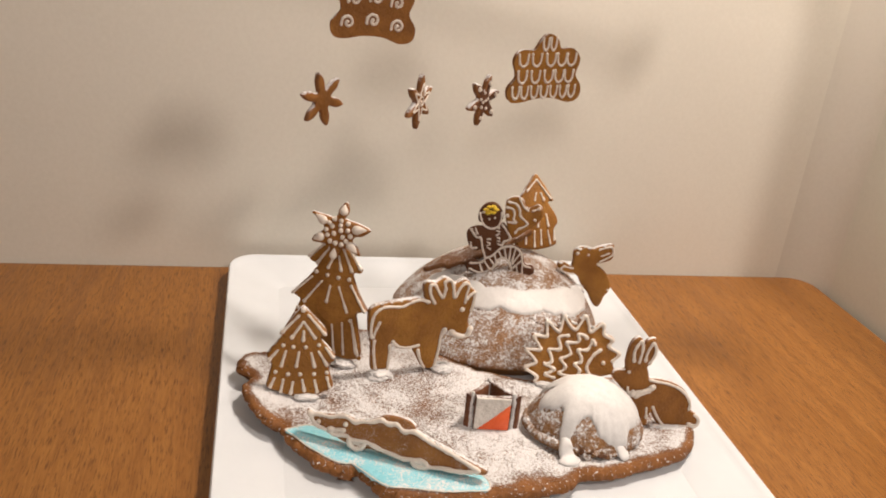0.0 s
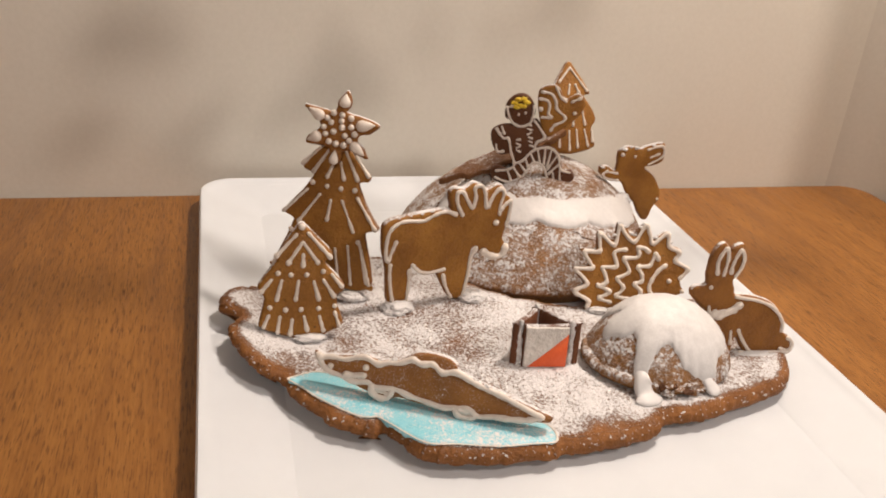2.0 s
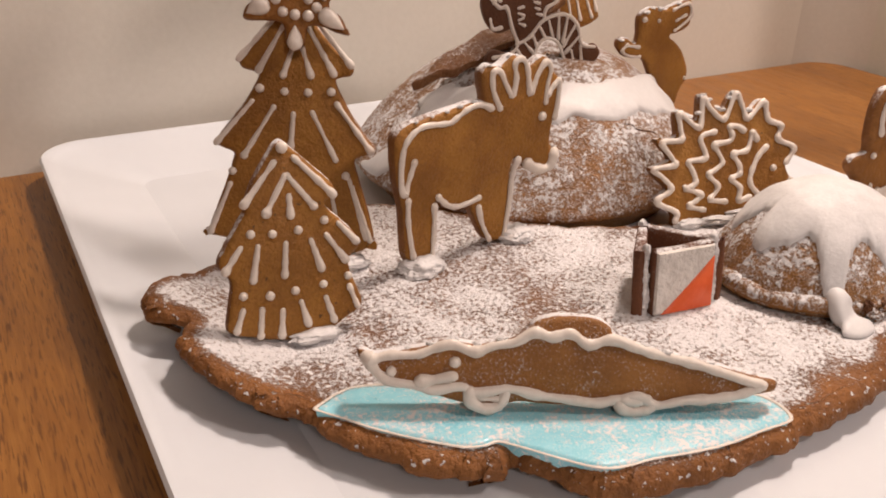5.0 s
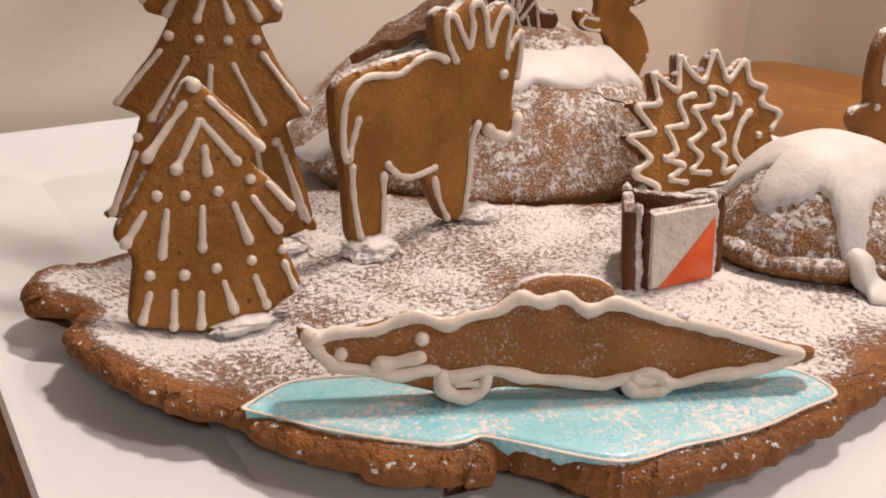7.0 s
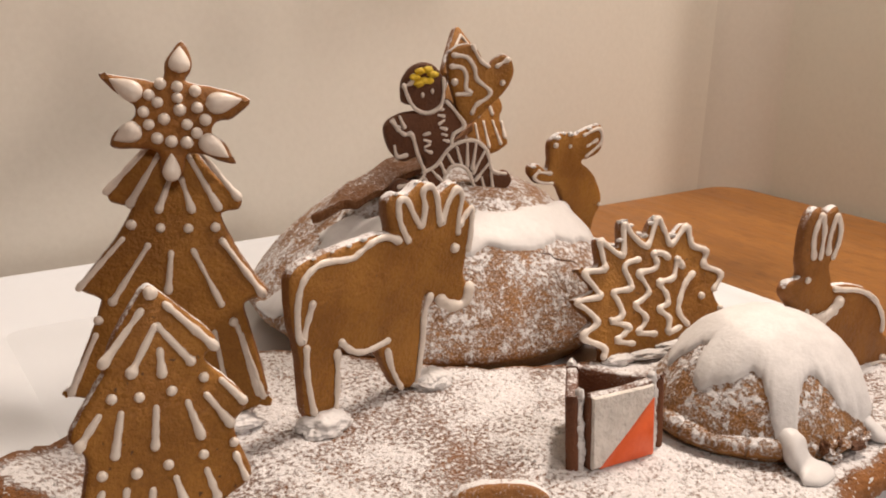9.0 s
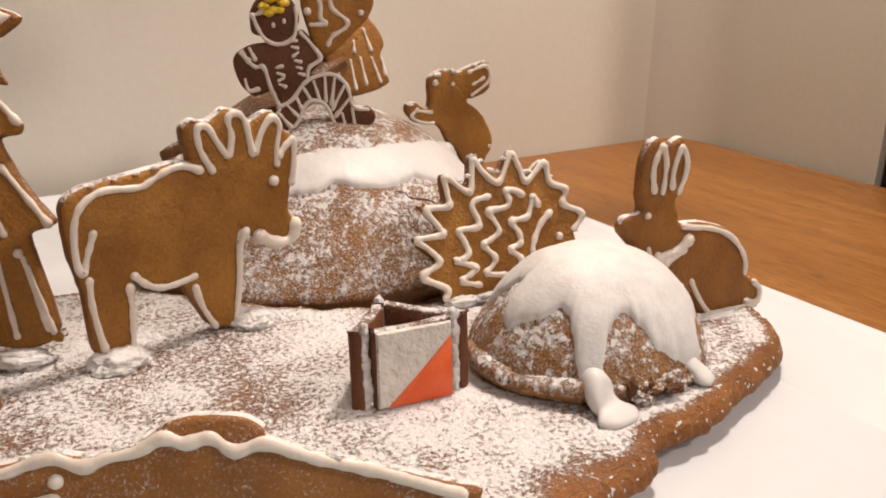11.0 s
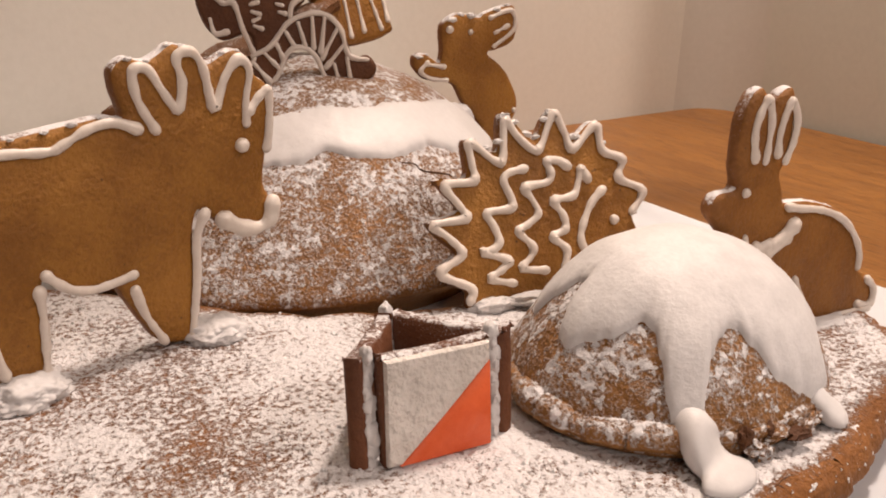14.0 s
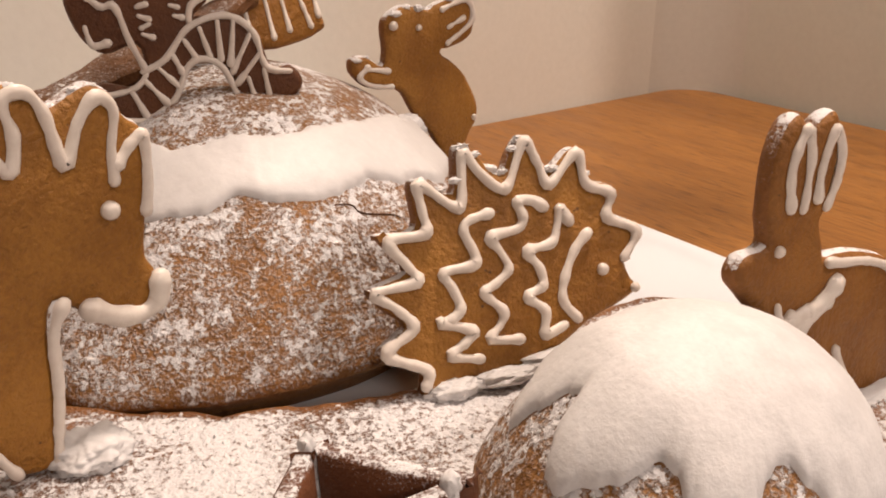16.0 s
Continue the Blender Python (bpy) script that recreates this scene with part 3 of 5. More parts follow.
        for i in range(ns):
            for k in range(row if closed else row - 1):
                faces.append((i * row + k, (i + 1) * row + k, (i + 1) * row + (k + 1) % row, i * row + (k + 1) % row))
        geo.add(verts, faces)
        return geo


def along(d, knots):
    """A smooth line through (direction, share) pairs."""
    if d <= knots[0][0]:
        return knots[0][1]
    for (a, p), (b, q) in zip(knots, knots[1:]):
        if d <= b:
            k = (d - a) / (b - a)
            return p + (q - p) * k * k * (3 - 2 * k)
    return knots[-1][1]


def ragged(d, size, seed):
    return size * (noise.noise((d * 0.11, seed, 0)) + 0.5 * noise.noise((d * 0.31, seed, 3)))


hill_dome = Dome((0.226, 0.734), 0.099, 0.100, 0.0215, 0.0845, 2.6, 3, 0.03, 1.4)
hill = thing("gingerbread_hill", pose(0, 0, 0), "large sugared gingerbread dome like a snowy hill", "cake")
part("dome", hill_dome.build(0.0058), HILL_CAKE, hill, sharp=70)
BAND_TOP = ((168, 0.62), (175, 0.475), (181, 0.45), (199, 0.40), (230, 0.44), (241, 0.485), (257, 0.487), (285, 0.53), (300, 0.56), (320, 0.615), (340, 0.69), (350, 0.79))
BAND_FOOT = ((168, 0.64), (174, 0.66), (182, 0.74), (192, 0.80), (204, 0.80), (222, 0.705), (237, 0.69), (248, 0.695), (256, 0.675), (266, 0.718), (277, 0.738), (290, 0.725), (299, 0.772), (316, 0.835), (328, 0.85), (350, 0.84))
part("icing_snow", hill_dome.coat(lambda d: along(d, BAND_TOP) + ragged(d, 0.02, 1), lambda d: along(d, BAND_FOOT) + ragged(d, 0.016, 5), 0.0021, 168, 350, 320, 18), SNOW, hill, "band of thick white icing snow")
TONGUE_TOP = ((170, 0.985), (175, 0.965), (182, 0.85), (190, 0.77), (204, 0.76))
TONGUE_FOOT = ((170, 0.995), (184, 0.998), (191, 0.94), (204, 0.82))
part("icing_tongue", hill_dome.coat(lambda d: along(d, TONGUE_TOP), lambda d: along(d, TONGUE_FOOT) + ragged(d, 0.006, 7), 0.0020, 170, 204, 60, 12), SNOW, hill, "tongue of white icing running down the hill")

geo = Geo()
verts, faces = [], []
for i in range(13):
    u = i / 12
    c = hill_dome.at(0.752 + 0.075 * u, radians(276 + 13 * u + 1.5 * math.sin(u * 9)), 0.0001)
    w = 0.0001 + 0.00034 * math.sin(math.pi * u) ** 0.7
    verts += [c + Vector((0, 0, w)), c + Vector((0, 0, -w))]
    if i:
        faces.append((2 * i - 2, 2 * i - 1, 2 * i + 1, 2 * i))
geo.add(verts, faces)
part("crack", geo, BROWN_CRUMB, hill, "fine dark crack in the crust")

mound_dome = Dome((0.2535, 0.5475), 0.0475, 0.0395, 0.0245, 0.0605, 2.2, 8, 0.05)
mound = thing("gingerbread_mound", pose(0, 0, 0), "small gingerbread mound under dripping white icing", "cake")
part("dome", mound_dome.build(TOP - 0.001, 0.9), MOUND_CAKE, mound, sharp=70)


def lip(first, last, size, rows, seed):
    """The thick lower edge between two directions, pinched by cracks."""
    geo, verts, faces, m = Geo(), [], [], 10
    for i in range(rows + 1):
        d = first + (last - first) * i / rows
        c = mound_dome.at(0.985, radians(d))
        end = max(0.05, min(1.0, i / 6, (rows - i) / 6)) ** 0.5
        pinch = max(0.0, 1 - abs(noise.noise((d * 0.06, seed, 9))) * 14)
        r = size * end * (1 + 0.16 * noise.noise((d * 0.07, 1, seed)) + 0.06 * noise.noise((d * 0.3, 7, seed)) - 0.26 * pinch)
        out = Vector((math.cos(radians(d)), math.sin(radians(d)), 0))
        for k in range(m):
            a = 2 * math.pi * k / m
            verts.append(c + out * (math.cos(a) * r - 0.0010) + Vector((0, 0, math.sin(a) * r * 0.85 - 0.0012)))
    for i in range(rows):
        for k in range(m):
            faces.append((i * m + k, i * m + (k + 1) % m, (i + 1) * m + (k + 1) % m, (i + 1) * m + k))
    faces += [tuple(range(m)), tuple(rows * m + k for k in range(m))]
    geo.add(verts, faces)
    return geo


part("cracked_lip", lip(150, 240, 0.0046, 150, 2), MOUND_CAKE, mound, "thick cracked lower edge of the mound", sharp=80)
part("broken_lip", lip(244, 300, 0.0026, 80, 6), MOUND_CAKE, mound, "broken crumbly lower edge of the mound", sharp=80)
for k in range(12):
    r = random.Random(k + 40)
    c = mound_dome.at(1.0, radians(252 + k * 3.2))
    geo = Geo()
    blob(geo, (c.x, c.y - r.uniform(-0.001, 0.003), 0.0218 + r.uniform(0, 0.0055)), (r.uniform(0.0018, 0.0042), r.uniform(0.0014, 0.0024), r.uniform(0.0012, 0.0026)), k, 0.6, 0, 2.5)
    part("crumb", geo, MOUND_CAKE if k % 3 else BROWN_CRUMB, mound, "broken brown crumb")

CAP_EDGE = ((0, 0.86), (60, 0.84), (110, 0.80), (128, 0.76), (136, 0.83), (143, 0.84), (150, 0.72), (158, 0.61), (165, 0.585), (171, 0.74), (177, 0.825), (183, 0.84), (191, 0.79), (200, 0.755), (213, 0.67), (219, 0.70), (224, 0.80), (228, 0.93), (231, 0.99), (239, 0.99), (241, 0.88), (243, 0.79), (248, 0.715), (253, 0.68), (257, 0.685), (262, 0.765), (270, 0.905), (280, 0.962), (287, 0.99), (298, 0.997), (302, 0.93), (308, 0.88), (330, 0.88), (360, 0.86))
part("icing_cap", mound_dome.coat(lambda d: 0.0, lambda d: min(0.998, along(d % 360, CAP_EDGE) + ragged(d, 0.006, 4)), 0.0024, na=480, ns=30), SUGARED_SNOW, mound, "white icing cap with drips, grainy with sugar")


def runnel(name, knots, label):
    """Icing that ran down and spread: (x, y, z, half width, half height) along its way."""
    geo, verts, faces, m = Geo(), [], [], 16
    line = smooth([k[:3] for k in knots], 6, False)
    size = smooth([(k[3], k[4], 0) for k in knots], 6, False)
    n = len(line)
    for i, c in enumerate(line):
        t = line[min(i + 1, n - 1)] - line[max(i - 1, 0)]
        side = Vector((-t.y, t.x, 0)).normalized()
        end = max(0.04, 1 - max(0.0, 1 - (n - 1 - i) / 9) ** 2.2) ** 0.5 if i < n - 1 else 0.05
        for k in range(m):
            a = 2 * math.pi * k / m
            wave = 1 + 0.10 * noise.noise((c.x * 160 + math.cos(a), c.y * 160, math.sin(a)))
            verts.append(c + side * math.cos(a) * size[i].x * end * wave + Vector((0, 0, math.sin(a) * size[i].y * end * wave)))
    for i in range(n - 1):
        for k in range(m):
            faces.append((i * m + k, i * m + (k + 1) % m, (i + 1) * m + (k + 1) % m, (i + 1) * m + k))
    faces += [tuple(range(m)), tuple((n - 1) * m + k for k in range(m))]
    geo.add(verts, faces)
    part(name, geo, SNOW, mound, label, 170)


runnel("icing_drip", [(0.2295, 0.5215, 0.0325, 0.0036, 0.0022), (0.2280, 0.5152, 0.0288, 0.0046, 0.0050), (0.2276, 0.5112, 0.0258, 0.0060, 0.0056), (0.2284, 0.5080, 0.0222, 0.0064, 0.0034), (0.2290, 0.5045, 0.0212, 0.0090, 0.0028), (0.2294, 0.4995, 0.0206, 0.0085, 0.0026)], "thick white icing drip ending in a puddle")
runnel("icing_drip", [(0.2672, 0.5175, 0.0300, 0.0036, 0.0024), (0.2700, 0.5118, 0.0255, 0.0048, 0.0040), (0.2722, 0.5085, 0.0228, 0.0054, 0.0034), (0.2742, 0.5045, 0.0210, 0.0058, 0.0026)], "white icing drip at the end of the cap")

# loose icing sugar strewn over the sheet and beside it
grains = Geo()
strew = random.Random(11)
edge_line = np.array([q[:] for q in lumpy])
count = 0
while count < 2600:
    q = Vector((strew.uniform(-0.01, 0.35), strew.uniform(0.472, 0.70)))
    near_edge = edge_line[np.argmin(np.hypot(edge_line[:, 0] - q.x, edge_line[:, 1] - q.y))]
    inside = (q - centre).length < (Vector(near_edge) - centre).length
    if not inside or (Vector(near_edge) - q).length < 0.006 or strew.random() > 0.25 + 0.75 * (noise.noise((q.x * 30, q.y * 30, 0)) > 0) or (q.y < 0.51 and strew.random() < 0.7):
        continue
    count += 1
    r = 0.00022 + 0.00055 * strew.random() ** 3
    c = Vector((q.x, q.y, ground_height(q) + 0.3 * r))
    corners = [c + Vector(d) * r * strew.uniform(0.6, 1.3) for d in ((1, 0, 0), (-1, 0, 0), (0, 1, 0), (0, -1, 0), (0, 0, 1), (0, 0, -1))]
    grains.add(corners, [(0, 2, 4), (2, 1, 4), (1, 3, 4), (3, 0, 4), (2, 0, 5), (1, 2, 5), (3, 1, 5), (0, 3, 5)])
sugar = part("icing_sugar", grains, SNOW, ground_cake, "loose white icing sugar crumbs")
sugar["kind"] = "stuff"

# slab of cake lying on the hill top
plate = thing("cake_slab", pose(0.2060, 0.738, 0.0893, 6, -20, 6), "broken brown gingerbread slab on the hill top", "cake")
geo = Geo()
line = smooth([((0.049 if math.cos(a) > -0.95 else 0.062) * math.cos(a) * (1 + 0.08 * math.sin(3 * a + 1)), 0.0105 * math.sin(a) * (1 + 0.07 * math.cos(5 * a))) for a in [2 * math.pi * k / 14 for k in range(14)]], 5)
side = Geo()
slab(side, line, [(0.0010, 0.0052), (0.0, 0.004), (0.0004, 0.0026), (0.0, 0.0012), (0.0010, 0.0)], (0, 0))
geo.add([(x + noise.noise((x * 180, z * 180, 1)) * 0.0016, z + noise.noise((x * 180, z * 180, 5)) * 0.0016, -y + noise.noise((x * 90, z * 90, 9)) * 0.0022) for x, y, z in side.verts], side.faces)
part("slab", geo, SLAB_CRUST, plate)

# ---- three-sided marker box of dark gingerbread ----
marker = thing("marker_box", pose(0.1790, 0.5475, TOP - 0.0006, -7, 0, -6), "three-sided dark gingerbread marker with a white and orange face", "marker")
TALL = 0.0275
PANELS = (((-0.0140, 0.0), (0.0142, 0.0)), ((0.0225, 0.0035), (0.0045, 0.0300)), ((-0.0030, 0.0280), (-0.0212, 0.0040)))
for i, (a, b) in enumerate(PANELS):
    a, d = Vector(a), Vector(b) - Vector(a)
    length, turn = d.length, math.atan2(d.y, d.x)
    geo = Geo()
    line = smooth([(0.0012, 0), (length / 2, 0.0002), (length - 0.0012, 0), (length, 0.0012), (length - 0.0004, TALL / 2), (length - 0.0003, TALL - 0.001), (length - 0.0014, TALL), (length / 2, TALL - 0.0006), (0.0012, TALL - 0.0003), (0, TALL - 0.0014), (0.0003, 0.0012)], 3)
    slab(geo, line, [(0.0008, 0.0044), (0.0, 0.0036), (0.0, 0.0008), (0.0008, 0.0)], (0, 1))
    panel = part("panel", geo, [GINGER_DARK, DARK_CRUST], marker, "dark brown gingerbread panel")
    panel.location, panel.rotation_euler = (a.x, a.y, 0), (0, 0, turn)
    if i == 0:
        face = Geo()
        line = smooth([(0.0006, 0.0010), (length - 0.0008, 0.0006), (length - 0.0005, TALL - 0.0010), (0.0010, TALL - 0.0008)], 1)
        slab(face, line, [(0.0, 0.0003), (0.0, -0.0007), (0.0006, -0.0013)], (0, 0))
        part("white_face", face, ROUGH_ICING, panel, "bumpy white icing face")
        face = Geo()
        line = smooth([(0.0034, 0.0010), (length * 0.6, 0.0007), (length - 0.0010, 0.0008), (length - 0.0008, TALL * 0.42), (length - 0.0009, TALL * 0.80), (length * 0.55, TALL * 0.41)], 1)
        slab(face, line, [(0.0, -0.0008), (0.0, -0.0014), (0.0004, -0.0017)], (0, 0))
        part("orange_corner", face, ORANGE, panel, "orange icing triangle")
for i, c in enumerate(((-0.0158, 0.0035), (0.0166, 0.0032), (0.0012, 0.0300))):
    geo = Geo()
    for k in range(10):
        r = random.Random(60 + i * 11 + k)
        blob(geo, (c[0] + r.uniform(-0.0005, 0.0005), c[1] + r.uniform(-0.0004, 0.0004), TALL * (0.05 + 0.105 * k)), (r.uniform(0.0013, 0.0021), 0.0018, 0.0026), k + i, 0.35)
    part("icing_seam", geo, SNOW, marker, "rough white icing seam")

# ---- gingerbread figures ----
# tall tree cookie
tall_tree = cookie("tall_tree_cookie", pose(0.0550, 0.6500, 0.0254, -9.8, 0, -22.8), [(4.3, 110.3), (-1.7, 102.7), (-8.2, 96), (-15.5, 87.4), (-18.7, 82.6), (-17.4, 79.1), (-11.9, 77.4), (-12, 75.1), (-16.1, 67.9), (-23.1, 59.3), (-29.5, 51.3), (-29.5, 48.3), (-24, 45.5), (-23.4, 43.1), (-26.9, 33.6), (-31, 23.8), (-34.9, 14.3), (-34.7, 10.2), (9, 2.2), (22.7, 0), (34.9, 4.6), (32.2, 4.9), (33.5, 7.8), (32.1, 15.9), (28.9, 28.7), (26.4, 39.1), (27.3, 41.6), (34, 44), (34.5, 47), (30.2, 52.3), (24, 62.7), (19.5, 72.9), (20.9, 74.9), (25.5, 75.7), (26.7, 78.1), (25.6, 80.5), (17.2, 89.4), (10.3, 99.3)], 6.5, GINGER)
stroke(tall_tree, [(-4, 98.6), (-18.7, 83)], 1.2)
stroke(tall_tree, [(-0.7, 95.5), (-11.1, 78.6)], 1.2)
stroke(tall_tree, [(2.7, 87.1), (-1.6, 76.4)], 1.2)
stroke(tall_tree, [(6.5, 87), (9.5, 76.1)], 1.2)
stroke(tall_tree, [(8.6, 96.2), (18.6, 76.7)], 1.2)
stroke(tall_tree, [(12.7, 97.1), (25.6, 80.1)], 1.2)
stroke(tall_tree, [(-14.3, 66.3), (-29.6, 49.7)], 1.2)
stroke(tall_tree, [(-5.9, 63.7), (-18.8, 44.3)], 1.2)
stroke(tall_tree, [(1.8, 60.8), (0.2, 47.4)], 1.2)
stroke(tall_tree, [(9.5, 61.2), (18.3, 41.6)], 1.2)
stroke(tall_tree, [(19.6, 64.5), (32.8, 45)], 1.2)
stroke(tall_tree, [(-25.1, 32.5), (-34.4, 12.3)], 1.2)
stroke(tall_tree, [(24.9, 29.9), (31.8, 6.4)], 1.2)
stroke(tall_tree, [(7, 28.3), (11.3, 4.2)], 1.2)
stroke(tall_tree, [(15.5, 31.5), (19.5, 5.4)], 1.2)
stroke(tall_tree, [(23.6, 33.1), (30.1, 7.6)], 1.2)
drops(tall_tree, [(-11.1, 71.3), (-1.3, 69.9), (8.1, 69.4), (17.4, 69.5), (-23.9, 37.9), (22.3, 34.8)], 1.7)

# star cookie
tree_star = cookie("star_cookie", pose(0.0639, 0.6515, 0.1124, -14.0, 0, -17.4), [(-2.8, 41.4), (-3.7, 36.1), (-6, 33.9), (-10.4, 34.9), (-18.4, 36.2), (-24.5, 36.9), (-21, 32.1), (-16.2, 28), (-13.7, 25.6), (-14.8, 21.9), (-20.1, 18.3), (-22.5, 13.3), (-19.1, 11.8), (-12.8, 11.6), (-7.4, 10.3), (-6.6, 3), (-3.1, 0), (0.4, 2.7), (2.2, 8.9), (7.3, 9.2), (12.8, 6.7), (18.4, 5.4), (16.8, 9.3), (14.5, 13.6), (10.9, 15.8), (12.6, 20.1), (18.4, 21.4), (24.5, 27.6), (13.3, 31.9), (6.9, 33.1), (3.2, 34.6), (5.1, 37.6), (5.5, 42.3), (2.6, 47.9)], 5.5, GINGER_BROWN)
drops(tree_star, [(0.3, 32), (0.1, 28.2), (-5.1, 33), (6.1, 30.4), (6.4, 24.8), (-9, 29.3), (-6.4, 26.8), (-11.1, 23.7), (0.7, 24.1), (-4.6, 21.2), (-9.6, 19.4), (2.7, 19.2), (8.9, 20.6), (5.8, 16.2), (-7.2, 14.8), (-2.7, 13.6), (2.3, 13.1)], 2.0)
tear(tree_star, (2, 47), (1.3, 36.5), 3.1)
tear(tree_star, (23.6, 27.6), (9.2, 25.7), 3.2)
tear(tree_star, (17.4, 6.4), (6.7, 14.9), 3)
tear(tree_star, (-2.8, 11.3), (-3.5, 0), 2.6)
tear(tree_star, (-22.5, 13.9), (-12.2, 18.7), 3.1)
tear(tree_star, (-22.8, 35.8), (-11.2, 28.7), 3.1)

# small tree cookie
small_tree = cookie("small_tree_cookie", pose(0.0361, 0.5929, 0.0205, -9.1, 0, -2.2), [(-1.6, 73.7), (-4.7, 69.9), (-10.4, 62.1), (-14.7, 53.4), (-15, 51.1), (-18.1, 46.8), (-23.4, 39.4), (-25.8, 35.5), (-25.7, 32.3), (-23.2, 29.1), (-22.3, 25.2), (-23.8, 19), (-25.6, 11.1), (-24.6, 7.8), (-16, 4.1), (-6.6, 1.1), (3.5, 0), (10.7, 1.1), (18.3, 4.4), (24.6, 7.8), (25.4, 11.9), (22.3, 21.5), (22.2, 27.9), (25.8, 31.1), (25.3, 36.2), (19.5, 43.6), (14.5, 49.3), (18.3, 52.6), (17.7, 57.1), (10.6, 64.9), (3.5, 72.2), (0.8, 74.7)], 6.5, GINGER)
stroke(small_tree, [(-3, 67.4), (-14.9, 54.2)], 1.25)
stroke(small_tree, [(4.2, 68.2), (17.2, 53.1)], 1.25)
stroke(small_tree, [(0.5, 62.4), (-7.5, 50)], 1.25)
stroke(small_tree, [(1.2, 62.3), (9.7, 50)], 1.25)
stroke(small_tree, [(1.1, 54.9), (1, 48)], 1.25)
stroke(small_tree, [(13.3, 38.6), (19.7, 28.1)], 1.25)
stroke(small_tree, [(18.4, 42.1), (24.5, 34.2)], 1.25)
stroke(small_tree, [(-17.9, 39.2), (-24, 31.7)], 1.25)
stroke(small_tree, [(-11.8, 38.7), (-14.8, 26.7)], 1.25)
stroke(small_tree, [(-1.8, 38.1), (-3.4, 26.4)], 1.25)
stroke(small_tree, [(7.5, 37.6), (10.4, 26.4)], 1.25)
stroke(small_tree, [(-19.7, 16.4), (-22.7, 9.1)], 1.25)
stroke(small_tree, [(-12.9, 15.3), (-14.5, 5.4)], 1.25)
stroke(small_tree, [(-5.5, 13.3), (-6.8, 4.1)], 1.25)
stroke(small_tree, [(1.6, 15.2), (3.5, 6.1)], 1.25)
stroke(small_tree, [(11, 15), (13.4, 5.6)], 1.25)
stroke(small_tree, [(20.4, 17.5), (22.9, 9.2)], 1.25)
drops(small_tree, [(0.3, 72.3)], 1.9)
drops(small_tree, [(-13.9, 43.5), (-6.2, 42.3), (3.2, 42.2), (13.1, 44.2), (-19, 21.6), (-9.5, 19.8), (-0.2, 19.9), (10.5, 20.3), (20.2, 21.7)], 1.6)

# moose cookie
moose = cookie("moose_cookie", pose(0.1347, 0.6314, 0.0205, -0.5, 0, 10.2), [(-44.8, 42.7), (-42.8, 33.8), (-41.3, 24.8), (-40.8, 13.7), (-38.6, 4), (-26.2, 0.2), (-25.6, 8.8), (-24.9, 19.9), (-24.1, 28.6), (-18.9, 25), (-12.5, 22.7), (-5.9, 22.2), (-3.8, 18.4), (0.5, 10), (5.5, 2.4), (15.7, 0), (16.4, 7.7), (17.7, 19.6), (18.3, 31.5), (20.3, 38.6), (24.9, 35.1), (31, 30.1), (37.8, 28.9), (43.2, 31.6), (44.6, 37.5), (42.3, 42.9), (43.6, 51.1), (45.4, 61.5), (45.5, 71), (41.6, 75), (39.3, 80.4), (34.6, 82.6), (29.5, 80.6), (25.8, 79.4), (22.5, 82.9), (16.9, 85.6), (12.2, 83), (8.6, 81.8), (3.4, 82.9), (-0.6, 79.7), (-0.2, 73.7), (1.1, 67.8), (-3.2, 68.8), (-13.5, 68), (-24.1, 66.8), (-33, 65.9), (-40.5, 64.3), (-44.9, 60.2), (-45.5, 53.2)], 7, GINGER)
stroke(moose, [(4.3, 64.6), (-1.5, 67), (-8, 66.4), (-14.8, 63.4), (-18.9, 62.1), (-30.6, 63.1), (-36.9, 61.1), (-41.1, 56.3), (-42.8, 48.4), (-42.7, 39), (-41, 36.5), (-39.2, 41.3), (-36.3, 49)], 1.35)
stroke(moose, [(-39.4, 32.8), (-39.5, 24.2), (-38, 12.8), (-36.8, 6.8)], 1.35)
stroke(moose, [(-25.7, 26.9), (-25.8, 15.7), (-26.7, 4.1)], 1.35)
stroke(moose, [(-23.5, 30.7), (-18.9, 26.1), (-13.3, 23.9), (-6.2, 24.2), (-0.9, 25.1)], 1.35)
stroke(moose, [(-0.9, 20.4), (1.4, 12.2), (6.1, 3)], 1.35)
stroke(moose, [(21.6, 37.8), (18.6, 31.4), (17.7, 19.6), (15.8, 7.9), (14.7, 1.3)], 1.35)
stroke(moose, [(9.4, 63.7), (5.3, 71.7), (4.6, 79.4), (8.7, 79.6), (12.1, 73.9), (16.2, 68.3), (18.1, 75.1), (17, 81.9), (21.3, 83.1), (24.5, 78.6), (26.9, 67.5), (31, 75.4), (35.4, 79.8), (38.8, 76.6), (37.2, 68.8), (36.9, 61.8)], 1.35)
stroke(moose, [(38.1, 65.1), (41.9, 69.2), (44.6, 69.7), (44.4, 60.5), (43.1, 53.6)], 1.35)
stroke(moose, [(27.5, 34.8), (33, 31.3), (38.4, 30), (42.8, 31.9), (44, 36.6)], 2.3)
drops(moose, [(34.9, 55.6)], 2.1)

